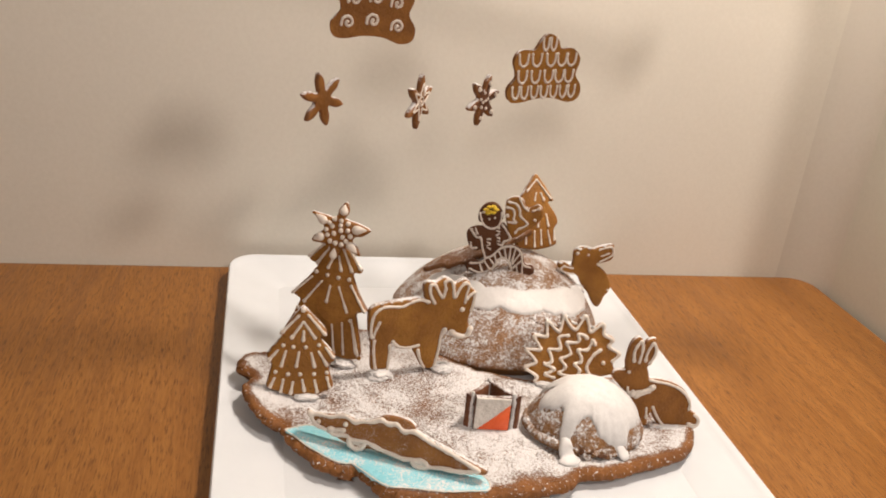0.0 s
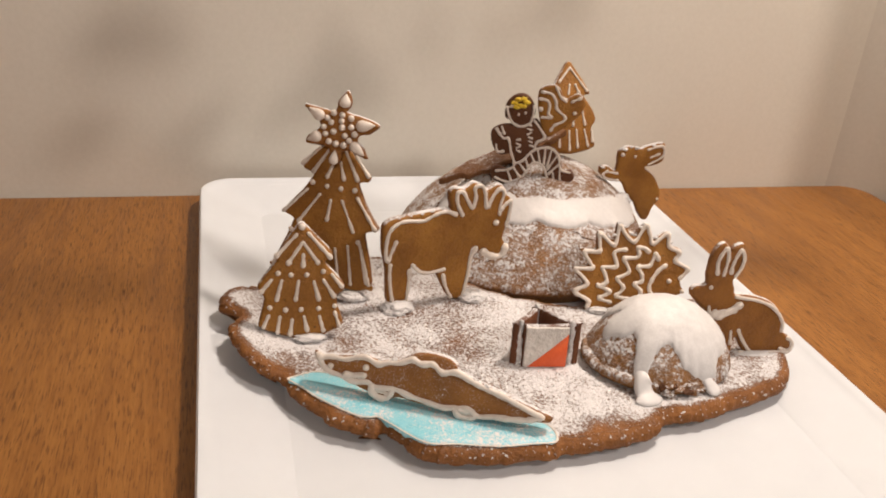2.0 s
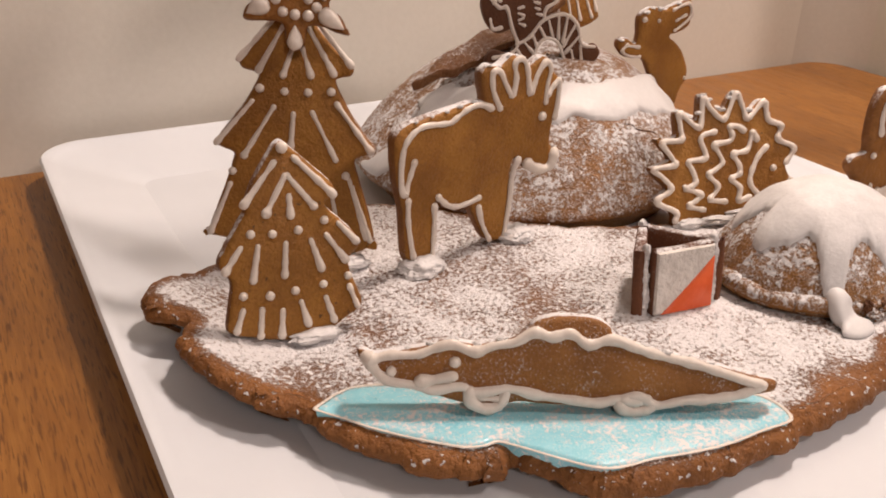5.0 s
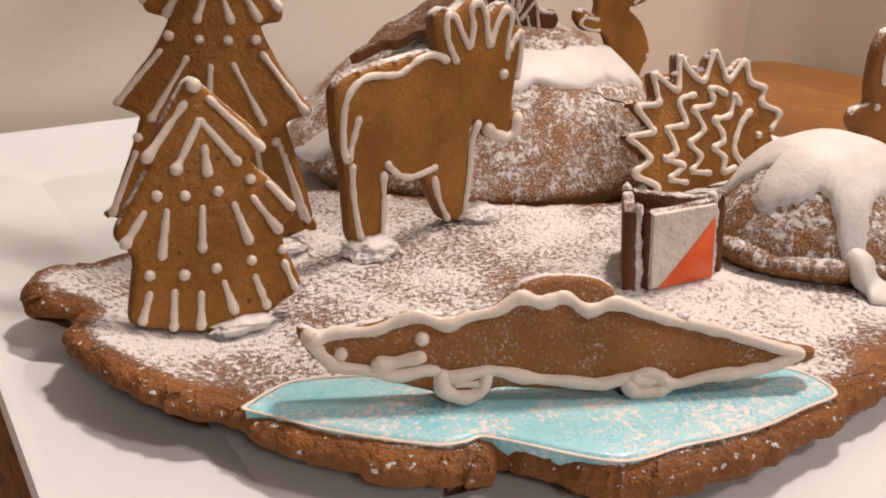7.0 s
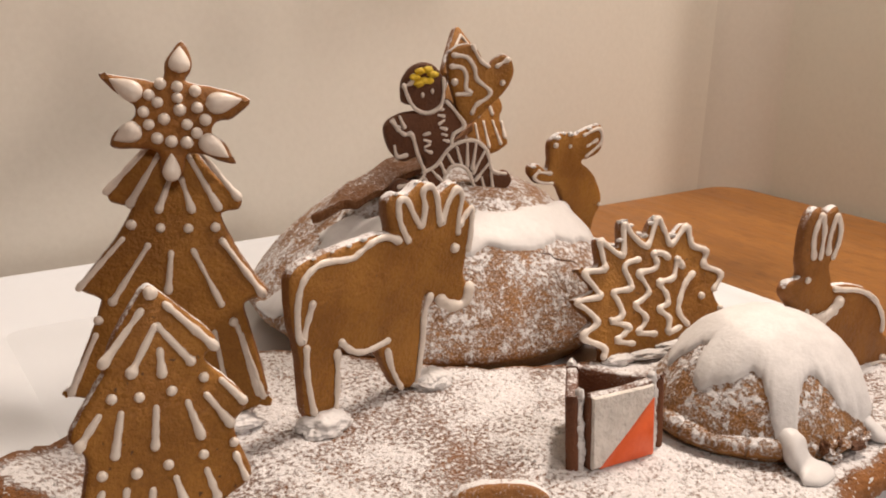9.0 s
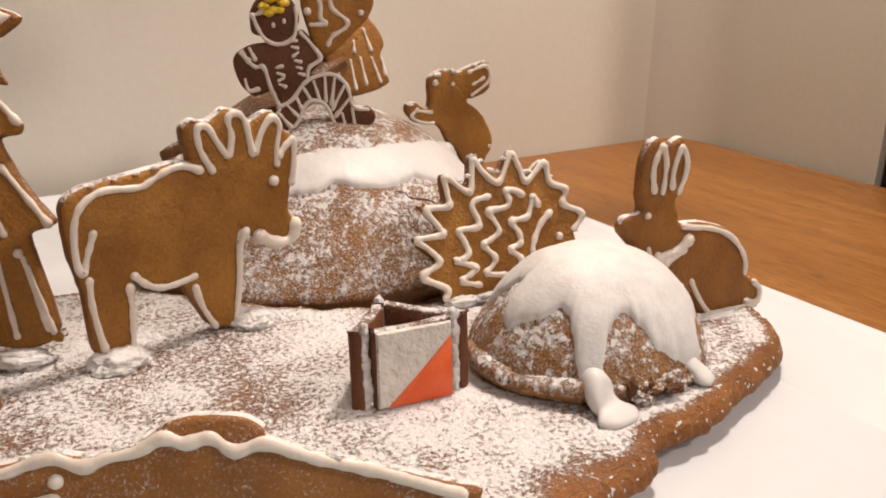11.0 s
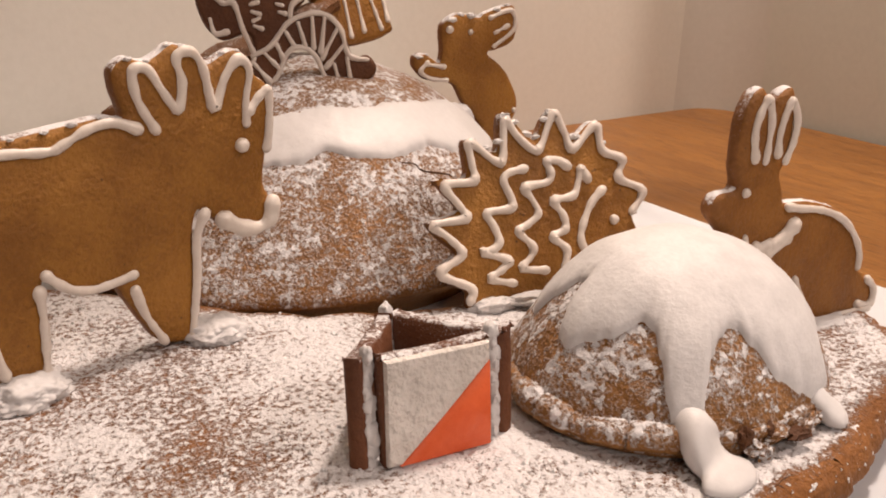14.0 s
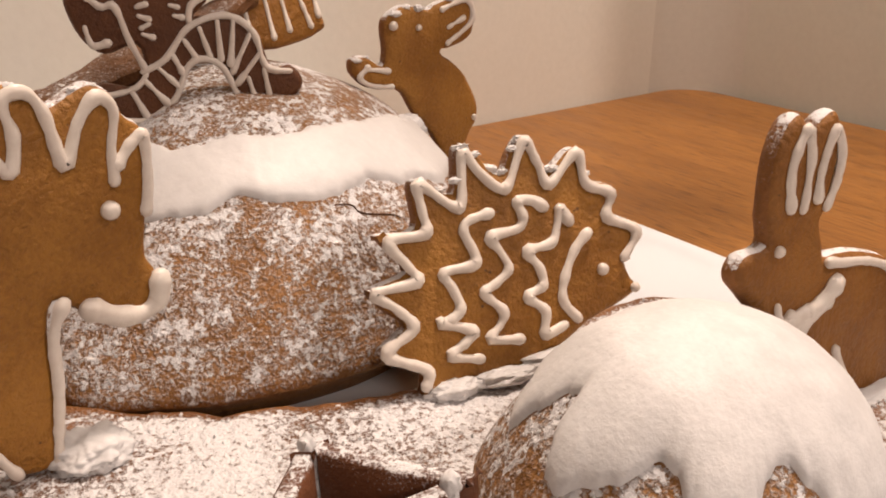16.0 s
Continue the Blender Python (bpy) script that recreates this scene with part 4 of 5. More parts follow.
# hedgehog cookie
hedgehog = cookie("hedgehog_cookie", pose(0.2601, 0.6045, 0.0202, -19.9, 0, -12.2), [(-26.5, 0), (-10.3, 1), (9.8, 4.8), (21.3, 10.3), (29.5, 12.8), (35.8, 15), (39, 17.5), (36.6, 20.6), (34.8, 26.6), (34.7, 24.7), (39.4, 29.8), (39.7, 33.5), (32.2, 37.5), (33.7, 43.2), (33.1, 46.9), (25.2, 50.1), (24, 57.3), (21.4, 58), (13.7, 52.7), (10.7, 59.2), (7.8, 62.7), (4.2, 59.8), (0.1, 53.5), (-5.5, 59.2), (-9.5, 62.3), (-11.7, 61.2), (-14, 50.6), (-22.8, 55.4), (-25.3, 53.1), (-25.7, 43.1), (-35.6, 43), (-34.2, 40), (-29.2, 32.5), (-39.7, 29.5), (-36.5, 24.3), (-31.7, 18.8), (-39.3, 13), (-29.1, 6.9), (-29.3, 0.1)], 7, GINGER)
stroke(hedgehog, [(-28.4, 3.1), (-27.8, 7.2), (-37.6, 13), (-29.7, 18.2), (-33.7, 24.1), (-38.4, 28.5), (-27.3, 29.7), (-29, 33.9), (-33.1, 40.7), (-23.3, 41.3), (-23.2, 46.8), (-23.2, 53.6), (-15.1, 47.3), (-12.1, 48.2), (-10.3, 59.9), (-6.5, 55.1), (-1.5, 50.2), (2, 50.9), (7.6, 61.1), (11, 55.2), (13.8, 49.3), (23.1, 56.5), (25, 48), (32.2, 44.3), (30.4, 38), (39.2, 33.1), (34.4, 26.3)], 1.35)
stroke(hedgehog, [(-4.9, 43.9), (-10.7, 42.9), (-12.7, 40.3), (-10.4, 34), (-11.6, 31.3), (-19.6, 30.7), (-17.9, 26.5), (-16.3, 21.1), (-19, 18.6), (-22.2, 18.2), (-14, 14.7), (-16, 12.1), (-20.4, 9.3), (-12.7, 7)], 1.35)
stroke(hedgehog, [(11, 43.6), (7.9, 45.6), (3.7, 45.7), (4.7, 41.5), (2.7, 38.8), (-5, 37.7), (-3.1, 33.6), (-1.3, 28.9), (-5.1, 25.8), (-9, 23.5), (-4.5, 18.2), (-5.8, 14.7), (-8.8, 11.5), (-0.7, 9.9)], 1.35)
stroke(hedgehog, [(18.2, 38.8), (16, 42.2), (14.5, 37.8), (12.2, 33.6), (5.1, 32.4), (7.8, 27.4), (8, 22.8), (3.4, 20.5), (7.9, 15.9), (7, 9.9), (13, 11.1)], 1.35)
stroke(hedgehog, [(23.5, 34.6), (18.7, 30.3), (14.4, 22.5), (13.8, 17.2), (17.4, 12.3)], 1.35)
drops(hedgehog, [(27, 24.1), (36.7, 17.4)], 1.6)

# rabbit cookie
rabbit = cookie("rabbit_cookie", pose(0.3124, 0.5485, 0.0167, -4.4, 0, -2.8), [(-36.3, 51.2), (-39.2, 48.3), (-39.1, 45), (-36.1, 41.5), (-31.1, 36.5), (-25.2, 31.1), (-19.2, 22.8), (-13.4, 11.9), (-10.1, 3.1), (-3.7, 1.9), (-3.8, 8.1), (-2.1, 14), (2.5, 7), (8.7, 0.4), (17.7, 0), (27.7, 1), (35.5, 2.2), (38.8, 4.9), (39.2, 9.1), (35.5, 14), (30.9, 17.5), (28.8, 25.6), (24.3, 33), (17.4, 38.9), (7.2, 42.8), (-2.6, 44.6), (-8.5, 45.1), (-9.6, 48.5), (-11.5, 53.4), (-10.5, 56.1), (-8.3, 63.3), (-7.5, 70.6), (-7.8, 76), (-9.5, 79), (-13.1, 78.5), (-16.3, 75.9), (-17.5, 72.8), (-18.8, 76.8), (-21.8, 79.7), (-25, 78.7), (-27.5, 75.7), (-29.8, 68.9), (-30.4, 58.2), (-29.8, 51.8)], 6, GINGER_BROWN)
stroke(rabbit, [(-24.3, 59.7), (-25.2, 66.7), (-23.9, 71.9), (-20.8, 76.1), (-18.8, 70.6), (-19.2, 63.4), (-19.9, 58.6)], 1.25)
stroke(rabbit, [(-15, 60.3), (-14.8, 65.7), (-12.8, 71.9), (-10.5, 74.8), (-7.9, 69.7), (-8.7, 63.3), (-11.5, 57.7)], 1.25)
stroke(rabbit, [(-8, 43.5), (-2.5, 42.2), (7.3, 40.4), (17.6, 36.3), (24.5, 30.3), (28.5, 23.6), (28.7, 18.3)], 1.25)
stroke(rabbit, [(34.7, 13.1), (38.4, 9.3), (37.5, 4), (30.6, 5.2)], 1.25)
stroke(rabbit, [(36.2, 2.7), (22.8, 2.9), (11.1, 1.6), (2.2, 3.7)], 1.25)
stroke(rabbit, [(-1.9, 19.6), (1.6, 13.4), (7, 6.2), (11.1, 2.3)], 1.25)
stroke(rabbit, [(-7.2, 18.9), (-6.1, 10.6)], 1.25)
stroke(rabbit, [(-25.8, 36.9), (-25, 33)], 1.25)
stroke(rabbit, [(-21.8, 31.4), (-16.1, 32.9), (-10.6, 34), (-5.1, 37.5)], 2.2)
stroke(rabbit, [(-17.8, 30), (-13.7, 31.7), (-8, 34)], 2.2)
drops(rabbit, [(-26.9, 50.3)], 1.5)
drops(rabbit, [(-21.2, 33.2), (-17.9, 31.2), (-14.7, 33.1), (-11.5, 33.4), (-8.3, 35.3), (-5.5, 36.4)], 2)

# back rabbit cookie
back_rabbit = cookie("back_rabbit_cookie", pose(0.3058, 0.7195, 0.0371, 0.0, 0, 0.0), [(-15.7, 43), (-22.1, 46.8), (-27.7, 46.4), (-27.9, 41.7), (-22.1, 35.9), (-12.7, 34.4), (-6.9, 31.9), (-1.2, 22.2), (6.1, 14.7), (11.4, 5.6), (16.5, 0), (20.7, 1.4), (23.7, 11.4), (27.9, 18.2), (26.6, 26.6), (19.4, 37.9), (10.1, 45.1), (15.7, 46.5), (24.6, 50.7), (24.8, 61.6), (21.5, 65.8), (8.5, 63), (4, 61.2), (-6.9, 63), (-14.5, 58), (-14.1, 47.7)], 6, GINGER)
stroke(back_rabbit, [(9.9, 60.7), (21, 63.4), (23.2, 55.5), (12.4, 48.4)], 1)
stroke(back_rabbit, [(12.7, 54.1), (19.4, 56.9)], 1)
stroke(back_rabbit, [(-22.4, 43.1), (-25.6, 39.8), (-20.2, 36.4), (-12.4, 35.3)], 1)
stroke(back_rabbit, [(-22.3, 42.6), (-13.9, 41.1)], 1)
drops(back_rabbit, [(-11.4, 56.6)], 1.7)
drops(back_rabbit, [(-0.6, 55.1), (25.2, 18.8)], 1.2)

# back tree cookie
back_tree = cookie("back_tree_cookie", pose(0.2610, 0.7399, 0.0868, -18.0, 0, 8.0), [(-7.2, 65), (-17.4, 48), (-13.5, 44.9), (-20.6, 35.1), (-22.8, 24.4), (-16.9, 19.8), (-20.2, 8.5), (-18.8, 3.2), (-0.1, 0), (18.4, 3.5), (21.6, 7.4), (18.6, 19.1), (22.8, 25.6), (19.8, 34.6), (12.7, 45), (17.4, 47.9), (4.9, 66.1), (-1, 72.2)], 6, GINGER)
stroke(back_tree, [(-1.1, 67), (-10.3, 56.4)], 1)
stroke(back_tree, [(-0.1, 66.2), (13.8, 49.3)], 1)
stroke(back_tree, [(-1.3, 54.1), (-2.4, 47.2)], 1)
stroke(back_tree, [(3.7, 54), (6.7, 47.8)], 1)
stroke(back_tree, [(-11, 17.3), (-11.2, 6.3)], 1)
stroke(back_tree, [(-2.4, 18.3), (-2.1, 3.7)], 1)
stroke(back_tree, [(4.2, 18.9), (5, 5.5)], 1)
stroke(back_tree, [(11.4, 18.6), (14.3, 6)], 1)
stroke(back_tree, [(18.1, 17.4), (18.5, 9.3)], 1)
stroke(back_tree, [(9.5, 34.1), (11.9, 23)], 1)
stroke(back_tree, [(1.8, 27.8), (1.2, 22.5)], 1)
drops(back_tree, [(-13.2, 32.7), (-5.7, 32.4)], 1)

# heart cookie
heart = cookie("heart_cookie", pose(0.2316, 0.7046, 0.1120, -5.0, 0, -17.0), [(-16.6, 22.7), (-14, 12.6), (-11.1, 4.5), (-6.8, 0), (-1, 3.1), (5.4, 8.9), (13.1, 16.1), (17, 23.4), (16.3, 30.3), (11.9, 33.8), (6.7, 31.5), (3.9, 29.4), (1.1, 31), (-2, 36.3), (-7.4, 38.9), (-14.1, 36.8), (-17, 32.4)], 6, GINGER)
stroke(heart, [(-14.5, 33.2), (-7.7, 32.1), (-4, 27.1), (-2.6, 21.7), (4, 16.3), (2.7, 12.8), (-2.7, 9.7), (-5.1, 5.7)], 1)
stroke(heart, [(-15.6, 28), (-10.1, 27.1), (-8.1, 23.1), (-8.3, 17.8), (-6.2, 15.1), (-12.8, 14.7)], 1)
stroke(heart, [(-4.7, 37.3), (-1.1, 31), (3.2, 27.8)], 1)
stroke(heart, [(7.5, 27.8), (13.2, 30.9)], 1)
drops(heart, [(-14.2, 20.6)], 1.7)
drops(heart, [(10.6, 19.9)], 1.4)

# crocodile cookie
crocodile = cookie("crocodile_cookie", pose(0.0970, 0.5099, 0.0216, -18.2, 0, -26.6), [(-67.8, 18.1), (-65.1, 14.1), (-59.6, 10.6), (-52.7, 8.4), (-44.2, 6.1), (-34.9, 3.4), (-31.4, 1), (-26.3, 0.2), (-21.5, 1.4), (-18.2, 3.6), (-7.9, 2.9), (7, 1.8), (15.7, 1.7), (18.3, 0), (25.2, 0), (27.5, 1.4), (37.5, 2.4), (49.9, 4), (60.9, 5.6), (66.9, 6.7), (68.5, 9.4), (67.2, 11.4), (60.8, 12.7), (49.8, 15.7), (39, 18.6), (26.7, 21.7), (15.2, 25.4), (12.6, 29.2), (8.0, 31.6), (1.3, 32.6), (-6.1, 32.4), (-11.6, 30.8), (-14.6, 28.0), (-18.2, 25.9), (-25.1, 24.4), (-30.9, 23.3), (-38, 24.8), (-45.2, 23.3), (-52.3, 21.9), (-57.9, 21), (-63.5, 20.3), (-66.3, 21.6), (-68.5, 21.7)], 7, GINGER_SUGAR)
stroke(crocodile, [(-65.2, 19.1), (-63.6, 18.5), (-58, 19.8), (-49.5, 20), (-43.8, 22), (-38.1, 23.2), (-31, 20.9), (-25.2, 22.7), (-17.9, 24), (-12, 27.1), (-6.2, 25.6), (-0.2, 26.7), (5.7, 23.1), (13.2, 24.7), (22.2, 21.6), (29.8, 19.2), (39, 17.1), (49.9, 13.6), (59.3, 10.5), (62.8, 9.6)], 1.75)
stroke(crocodile, [(-65, 18.7), (-62.3, 14.3), (-58.2, 11.3), (-51.2, 10.1), (-44.1, 8.3), (-35.5, 9.4), (-29.8, 7.4), (-19.6, 8.6), (-10.8, 6.5), (-0.5, 5), (8.5, 3.8), (14.5, 4.8), (22.1, 5.8), (28.2, 2.9), (37.5, 4.5), (45.2, 4.9), (54.6, 6.2), (62.5, 9)], 1.75)
stroke(crocodile, [(-48, 11.1), (-42.6, 12), (-38, 12.8)], 1.75)
stroke(crocodile, [(-32.4, 7.5), (-31.9, 4.2), (-27, 1.8), (-22.6, 3.5), (-20.8, 7.4)], 1.75)
stroke(crocodile, [(16.1, 3.4), (18.3, 1.2), (23.7, 1), (26.7, 2.6)], 1.75)
stroke(crocodile, [(-29, 5.6), (-23.5, 5.2)], 1.2)
stroke(crocodile, [(-28.4, 2.9), (-23.2, 2.8)], 1.2)
stroke(crocodile, [(17.6, 4.6), (21.5, 4.2), (25.2, 5)], 1.9)
drops(crocodile, [(-37.3, 17.5)], 2)
drops(crocodile, [(-57.7, 14.5), (62.8, 9.4)], 1.8)

DOLL = Geo()
DOLL_POSE = []


def doll_begin(m, outline, thick, material):
    DOLL_POSE.append(m)
    line = smooth([(x / 1000, z / 1000) for x, z in outline], 4)
    t = thick / 1000
    slab(DOLL, line, [(0.0010, t), (0, t - 0.0016), (0, 0.0018), (0.0009, 0.0002), (0.0016, 0)], (0, 0))


def doll_line(points, w):
    tube(DOLL, smooth([(x / 1000, z / 1000) for x, z in points], 5, False), w / 1000, RNG, 1)


def doll_drops(points, w, slot=1):
    for x, z in points:
        wide = (2.6, 2.2, 1.6) if slot == 2 else (w, w / 1.3, w / 0.7)
        blob(DOLL, (x / 1000, -0.0004 if slot == 2 else -0.0001, z / 1000), [q / 1000 for q in wide], x, 0.3 if slot == 2 else 0.05, slot)


# gingerbread doll
doll_begin(pose(0.2159, 0.7079, 0.0727, -4.0, 0, -20.0), [(-22.1, 49.5), (-18.7, 48.6), (-17.1, 46.3), (-24.5, 45), (-31.2, 41.2), (-32.7, 35.9), (-29.6, 26.8), (-23.6, 21.8), (-14.5, 24.2), (-13.2, 16.5), (-16.5, 11.7), (-25.2, 13.3), (-29.8, 9.2), (-28.3, 2.7), (-17.3, 0), (-7.8, 3.4), (-3.5, 9.7), (-0.1, 16.7), (6, 18.3), (11.1, 15), (12.5, 7.6), (16.3, 4.1), (28.8, 6.1), (32.7, 11), (29.5, 15.9), (23.7, 15.6), (19.6, 26.9), (12.6, 32.2), (2.3, 31.4), (5.9, 35.3), (7.9, 39.8), (3.6, 46.9), (-0.3, 51.6), (-3.6, 51.2), (-1.9, 57.3), (-5.4, 65.3), (-11.6, 69.1), (-18.8, 67.1), (-23.8, 60.3), (-24, 51.8)], 6, GINGER_DARK)
doll_line([(-23.1, 58.3), (-20.8, 52.2), (-17.2, 47.1), (-11.2, 45.2), (-4.9, 48.5), (-3.4, 56.3), (-3.6, 61.3)], 0.9)
doll_line([(-22.7, 58.3), (-19.5, 59.5), (-18.3, 63)], 0.9)
doll_line([(-1.9, 50.6), (3, 45.2), (7.1, 38.8), (1.8, 34.8), (0.7, 30.3)], 0.9)
doll_line([(-29.2, 41.5), (-23.4, 35.3), (-19.2, 34.9), (-16.4, 25.7), (-12.9, 17.4)], 0.9)
doll_line([(-28.4, 42.4), (-26.2, 37.5)], 0.9)
doll_line([(-25.2, 43.6), (-23, 38.8)], 0.9)
doll_line([(-27.8, 29.6), (-26.4, 24.5), (-22.2, 25)], 0.9)
doll_line([(-13.6, 16.4), (-6.8, 19.9), (0.5, 28.6), (11.4, 31.6), (18.8, 26.4), (21.9, 16.3), (28.9, 14.5)], 0.9)
doll_line([(-12.7, 15.6), (-16.5, 11.7), (-25.6, 9.7)], 0.9)
doll_line([(13, 7.3), (9.2, 16.5), (3.8, 19.4), (-1, 17), (-5.8, 7.6), (-15.4, 2), (-25.9, 4.3)], 0.9)
doll_line([(-4.9, 21), (-2.6, 16)], 0.9)
doll_line([(-1.1, 24.9), (2.1, 19.2)], 0.9)
doll_line([(3.5, 28.1), (5.8, 20.1)], 0.9)
doll_line([(8.7, 30), (8.9, 19.1)], 0.9)
doll_line([(13.3, 30.1), (11.6, 17.7)], 0.9)
doll_line([(18, 26.3), (11.9, 15.1)], 0.9)
doll_line([(20.5, 20.5), (13.2, 11.7)], 0.9)
doll_line([(-9.6, 17.8), (-3.7, 11.4)], 0.9)
doll_line([(-13.3, 13.8), (-7.4, 6.6)], 0.9)
doll_line([(-17.2, 10.7), (-13.8, 3.1)], 0.9)
doll_line([(21.2, 15.3), (22.4, 6.6)], 0.9)
doll_line([(16.4, 13), (18.3, 5.2)], 0.9)
doll_line([(-13.3, 34.7), (-10.8, 35.4)], 0.75)
doll_line([(-13, 32.2), (-10.3, 31.2)], 0.75)
doll_line([(-10.2, 29.9), (-12.6, 28.8)], 0.75)
doll_line([(-12.4, 27.1), (-9.7, 26.1)], 0.75)
doll_line([(-5.9, 46.7), (-3.9, 46.9)], 0.75)
doll_line([(-6, 44.1), (-3.5, 43.6)], 0.75)
doll_line([(-3.2, 41.5), (-5.5, 39.9)], 0.75)
doll_line([(-4.8, 37.9), (-2.3, 37.3)], 0.75)
doll_line([(-4.1, 34.9), (-1.9, 34.3)], 0.75)
doll_line([(-3.3, 32), (-1.1, 31.4)], 0.75)
doll_line([(-28.1, 39.9), (-25.5, 38.5)], 0.75)
doll_drops([(-13.9, 53.8), (-9.1, 55.6)], 0.9)
doll_drops([(-17.8, 62.2), (-15.2, 65), (-11.6, 65.8), (-8.9, 63.6), (-13.4, 60.6), (-15.8, 59.1), (-11, 60.5)], 1, 2)
doll = tagged(part("gingerbread_doll", DOLL, [GINGER_DARK, ICING, YELLOW]), "dark gingerbread figure with white piping sitting on the hill", "cookie", "gingerbread figures")
doll.matrix_world = DOLL_POSE[0]


def clumps(ob, points, w):
    """Lumps of icing sugar caught on the upper edge; millimetres."""
    for k, (x, z) in enumerate(points):
        geo = Geo()
        size = w / 1000 * RNG.uniform(0.7, 1.25)
        blob(geo, (x / 1000, RNG.uniform(0.0, 0.0022), z / 1000), (size * 1.5, size * 1.1, size * 0.75), k + w * 3, 0.55, 0, 2.6)
        part("sugar_clump", geo, SUGARED_SNOW, ob, "lump of white icing sugar")


clumps(hedgehog, [(7.6, 62), (4.6, 59.8), (1.5, 54.2), (-2.5, 55.2), (-6.5, 59.5), (-10, 61.6), (-13.2, 53.5), (-17, 51.8), (-22.5, 54.4), (12.2, 54.5), (15, 53.4), (21.8, 57.2), (25.4, 50.6)], 1.25)
clumps(moose, [(4, 82.6), (9, 81.6), (15.5, 85), (19.5, 84.4), (25.5, 79.6), (32, 81.8), (36, 82), (-4, 68.6), (-12, 68), (-19, 67), (-27, 66.4), (-35, 65.4)], 0.75)
clumps(crocodile, [(-52, 21.6), (-45, 23), (-38, 24.4), (-30, 23), (-22, 24.6), (18, 24), (24, 22.4), (31, 20.6), (38, 18.8), (46, 16.6)], 1.2)
clumps(back_rabbit, [(-10, 60.6), (-5, 62.4), (0, 61.8), (14, 64), (20, 65.4), (-22, 46.4), (-26, 46)], 1.3)

# ---- icing lumps under the figures ----
foot(moose, -33, 0.5, 1.0, 10, 8, 4.6, 1)
foot(moose, 22, 1, 1.0, 9, 8, 4.2, 2)
foot(small_tree, 5, -0.5, 1.6, 9.5, 4.2, 2.2, 3)
foot(tall_tree, 20, 2, -3, 10, 7, 3.5, 4)
foot(hedgehog, -21, 1, 0.5, 7, 5, 3, 5)
foot(hedgehog, -6, 0, 1.2, 10, 5, 2.4, 6)
foot(hedgehog, 10, 0, 3.0, 11, 5, 2.6, 9)
foot(rabbit, 12, 0, 1.5, 16, 5, 3, 7)
foot(back_rabbit, -8, 0, 18, 8, 6, 6, 8)

# ---- cookies hanging on threads from a rod ----
def star_outline(points, tip, waist, turn=0.0):
    out = []
    for k in range(points):
        for share, r in ((0.0, tip), (0.22, (tip + waist) * 0.53), (0.5, waist), (0.78, (tip + waist) * 0.53)):
            a = 2 * math.pi * (k + share) / points + turn
            out.append((r * math.sin(-a), r * math.cos(a)))
    return out


ROD_X, ROD_Y, ROD_Z, ROD_DROP = 0.487, 0.709, 0.397, 0.1515


def rod_height(x):
    return ROD_Z + (ROD_X - x) * ROD_DROP


rod = thing("hanging_rod", pose(ROD_X, ROD_Y, ROD_Z), "thin wooden rod hung from the ceiling on two threads", "rod")
geo, long = Geo(), 0.70
ring = [(math.cos(2 * math.pi * k / 12), math.sin(2 * math.pi * k / 12)) for k in range(12)]
geo.add([(x, 0.008 * a, 0.008 * b - x * ROD_DROP) for x in (0.0, -long) for a, b in ring], [(k, (k + 1) % 12, 12 + (k + 1) % 12, 12 + k) for k in range(12)] + [tuple(range(12)), tuple(range(12, 24))])
part("pole", geo, WOOD, rod)
for x0 in (0.0, -long):
    geo = Geo()
    geo.add([(x0 + x, r * a, r * b - x0 * ROD_DROP) for x, r in ((-0.007, 0.019), (-0.005, 0.021), (0.005, 0.021), (0.007, 0.019)) for a, b in ring],
            [(j * 12 + k, j * 12 + (k + 1) % 12, j * 12 + 12 + (k + 1) % 12, j * 12 + 12 + k) for j in range(3) for k in range(12)] + [tuple(range(12)), tuple(range(36, 48))])
    part("end_disc", geo, WOOD, rod)
for x0 in (-0.05, -0.65):
    geo = Geo()
    box_geo(geo, (x0 - 0.0002, -0.0002, -x0 * ROD_DROP), (x0 + 0.0002, 0.0002, CEIL_Z - ROD_Z))
    part("thread", geo, THREAD, rod)


def hanging(name, spot, turn, lean, outline, material, label):
    ob = thing(name, pose(*spot, 0, lean, turn), label, "cookie", "hanging cookies")
    line = smooth([(x / 1000, z / 1000) for x, z in outline], 4)
    geo = Geo()
    t = 0.005
    slab(geo, line, [(0.0010, t), (0.0003, t - 0.0006), (0, t - 0.0016), (0, 0.0016), (0.0003, 0.0007), (0.0014, 0)])
    part("biscuit", geo, [material, CRUST], ob)
    top = max(z for x, z in outline) / 1000
    tie = Matrix.Rotation(radians(turn), 4, "Z") @ Matrix.Rotation(radians(lean), 4, "Y")
    geo = Geo()
    line3 = Geo()
    tube(line3, [Vector((0, top - 0.003)), Vector((0, (top + rod_height(spot[0]) - spot[2]) / 2)), Vector((0, rod_height(spot[0]) - spot[2]))], 0.00009, RNG, 0, 1.0, 1.0, 0.0)
    geo.add(line3.verts, line3.faces)
    thread = part("thread", geo, THREAD, ob, "thin white hanging thread")
    thread.matrix_local = tie.inverted() @ Matrix.Rotation(radians(turn), 4, "Z") @ Matrix.Translation((0, 0.0025, 0))
    return ob


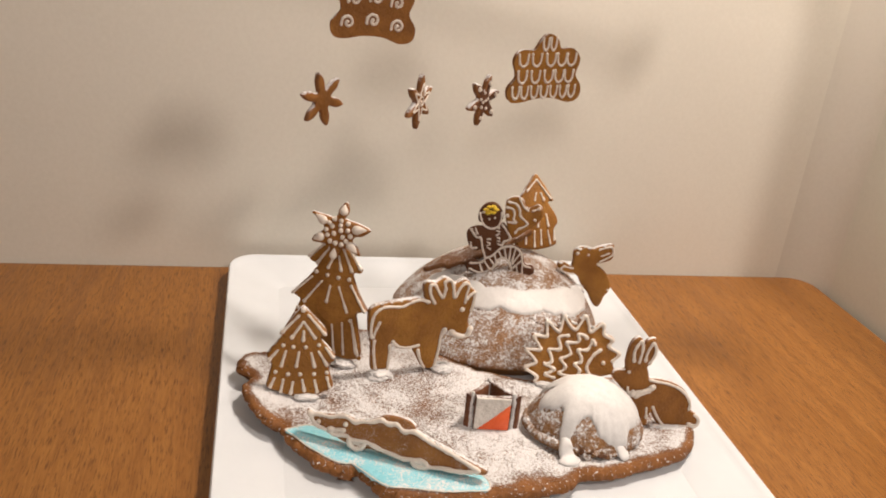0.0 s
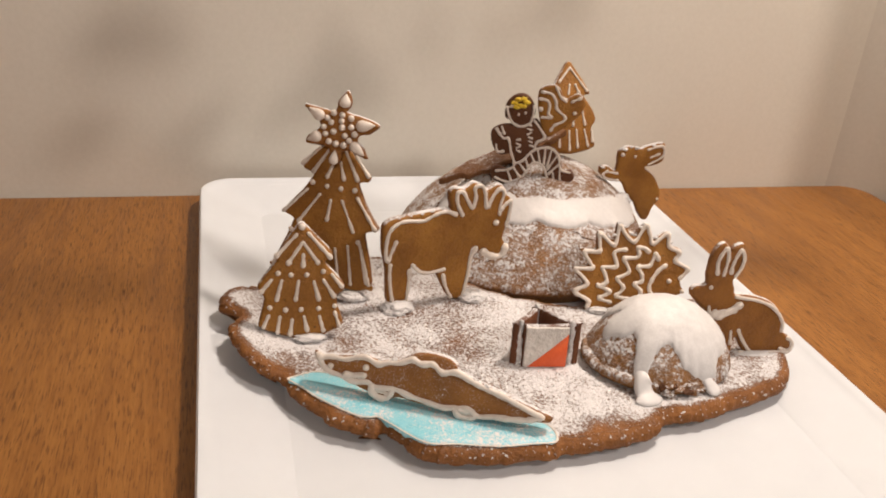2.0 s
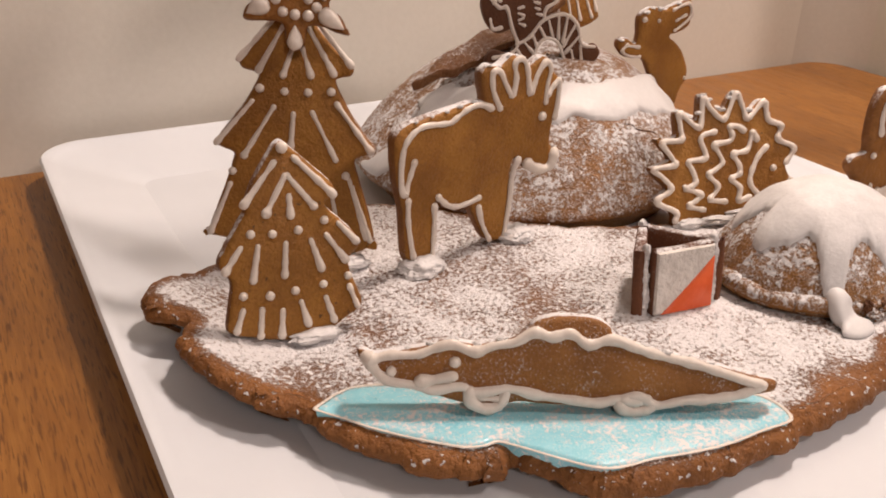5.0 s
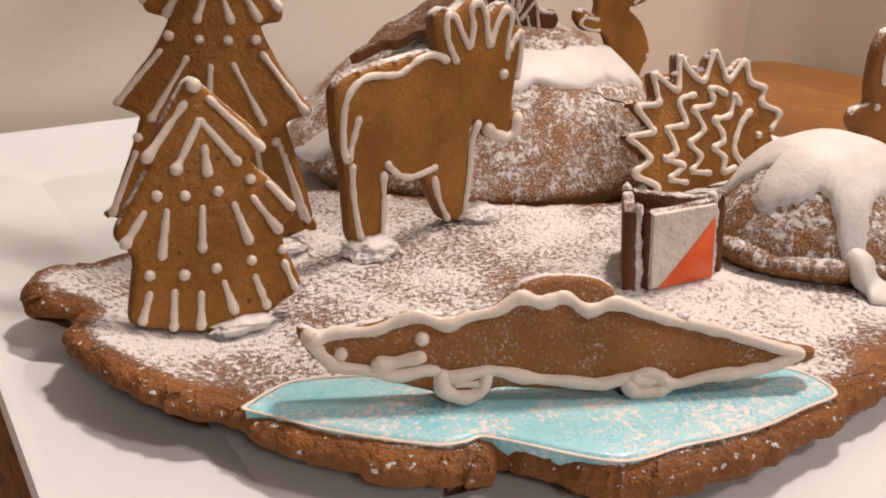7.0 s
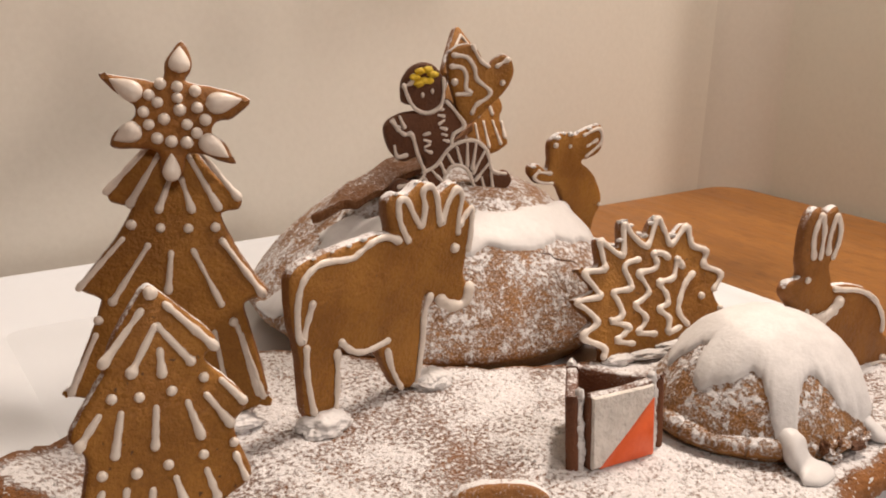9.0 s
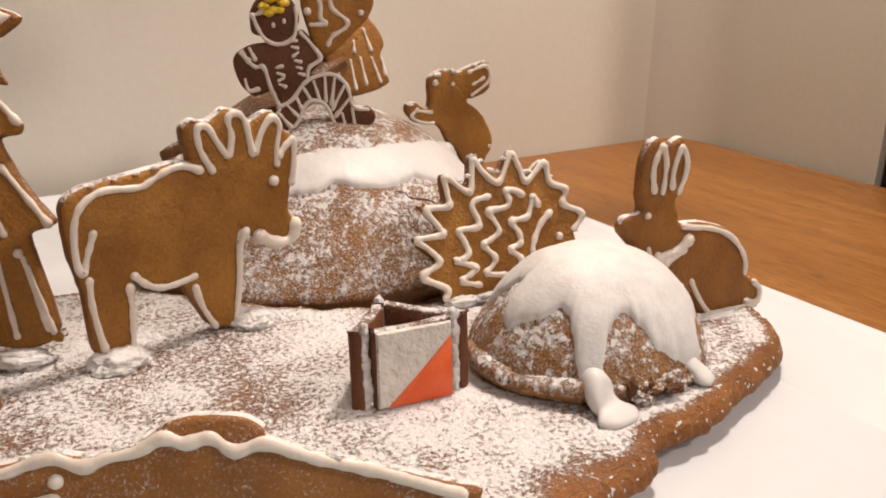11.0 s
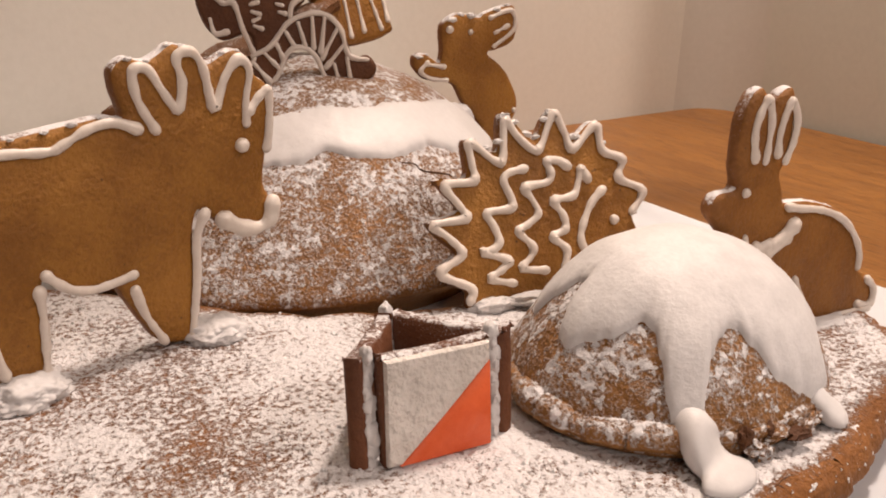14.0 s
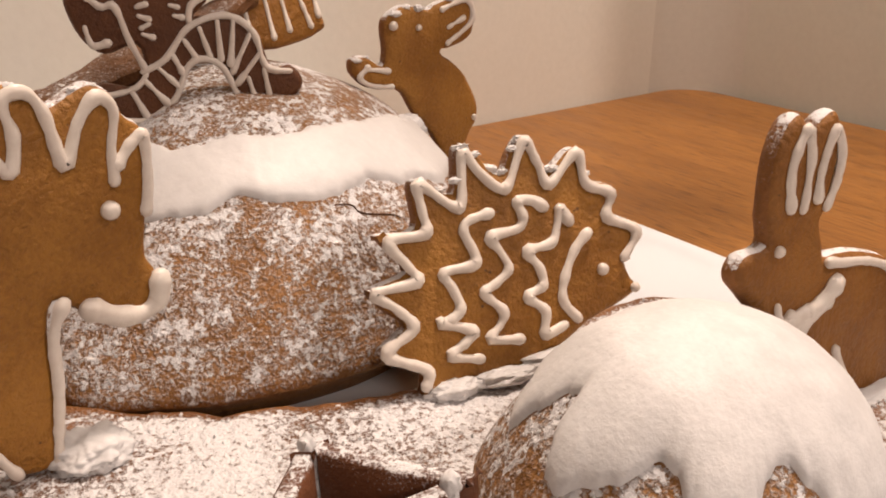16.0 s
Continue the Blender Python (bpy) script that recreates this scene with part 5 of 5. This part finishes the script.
plain_star = hanging("hanging_star_cookie", (0.051, 0.705, 0.2290), 38, -14, star_outline(6, 23, 8.5), GINGER_BROWN, "plain brown gingerbread star on a thread")
spiral_star = hanging("hanging_star_cookie", (0.1315, 0.712, 0.2300), 55, 6, star_outline(6, 23, 8.5), GINGER_BROWN, "gingerbread star with an iced spiral on a thread")
stroke(spiral_star, [(1.0 * k * 0.42 * math.cos(k * 0.75), 1.0 * k * 0.42 * math.sin(k * 0.75)) for k in range(2, 15)], 0.8)
for k in range(6):
    a = math.pi / 3 * k
    stroke(spiral_star, [(6.5 * math.sin(a - 0.5), 6.5 * math.cos(a - 0.5)), (15 * math.sin(a), 15 * math.cos(a)), (6.5 * math.sin(a + 0.5), 6.5 * math.cos(a + 0.5))], 0.8)
dotted_star = hanging("hanging_star_cookie", (0.1855, 0.712, 0.2345), 42, 16, star_outline(6, 22, 8.5), GINGER_DARK, "dark gingerbread star with white icing dots")
drops(dotted_star, [(15 * math.sin(math.pi / 3 * k), 15 * math.cos(math.pi / 3 * k)) for k in range(6)], 1.9)
drops(dotted_star, [(7 * math.sin(math.pi / 3 * k + 0.5), 7 * math.cos(math.pi / 3 * k + 0.5)) for k in range(6)] + [(0, 0), (3, 2), (-3, -2)], 1.3)
BELL = [(-31, -24), (-33, -15), (-26, -5), (-29, 8), (-24, 16), (-12, 16), (-6, 24), (0, 29), (7, 25), (11, 17), (22, 17), (29, 9), (26, -4), (32, -14), (31, -23), (22, -26), (8, -22), (-8, -22), (-22, -25)]
bell = hanging("hanging_bell_cookie", (0.2335, 0.707, 0.2640), 10, -3, BELL, GINGER, "wide golden gingerbread bell with rows of icing loops")
for z, xs, w in ((9, (-22, -10, 3, 13, 22), 4.2), (-5, (-22, -10, 2, 12, 21), 4.0), (-18, (-27, -19, -10, -1, 8, 17, 25), 3.2), (22, (-3, 4), 2.6)):
    for x in xs:
        stroke(bell, [(x - w, z + 5), (x - w * 0.8, z - 2), (x, z - 5), (x + w * 0.8, z - 2), (x + w, z + 5)], 0.95)
crown = hanging("hanging_bell_cookie", (0.0875, 0.706, 0.3050), 6, 2, BELL, GINGER_BROWN, "brown gingerbread bell with piped icing swirls")
for x, z in ((-21, -14), (-1, -11), (19, -14), (-17, 4), (0, 6), (17, 4)):
    stroke(crown, [(x + k * 0.5 * math.cos(k * 0.8 + 1), z + k * 0.55 * math.sin(k * 0.8 + 1)) for k in range(1, 12)], 1.1)
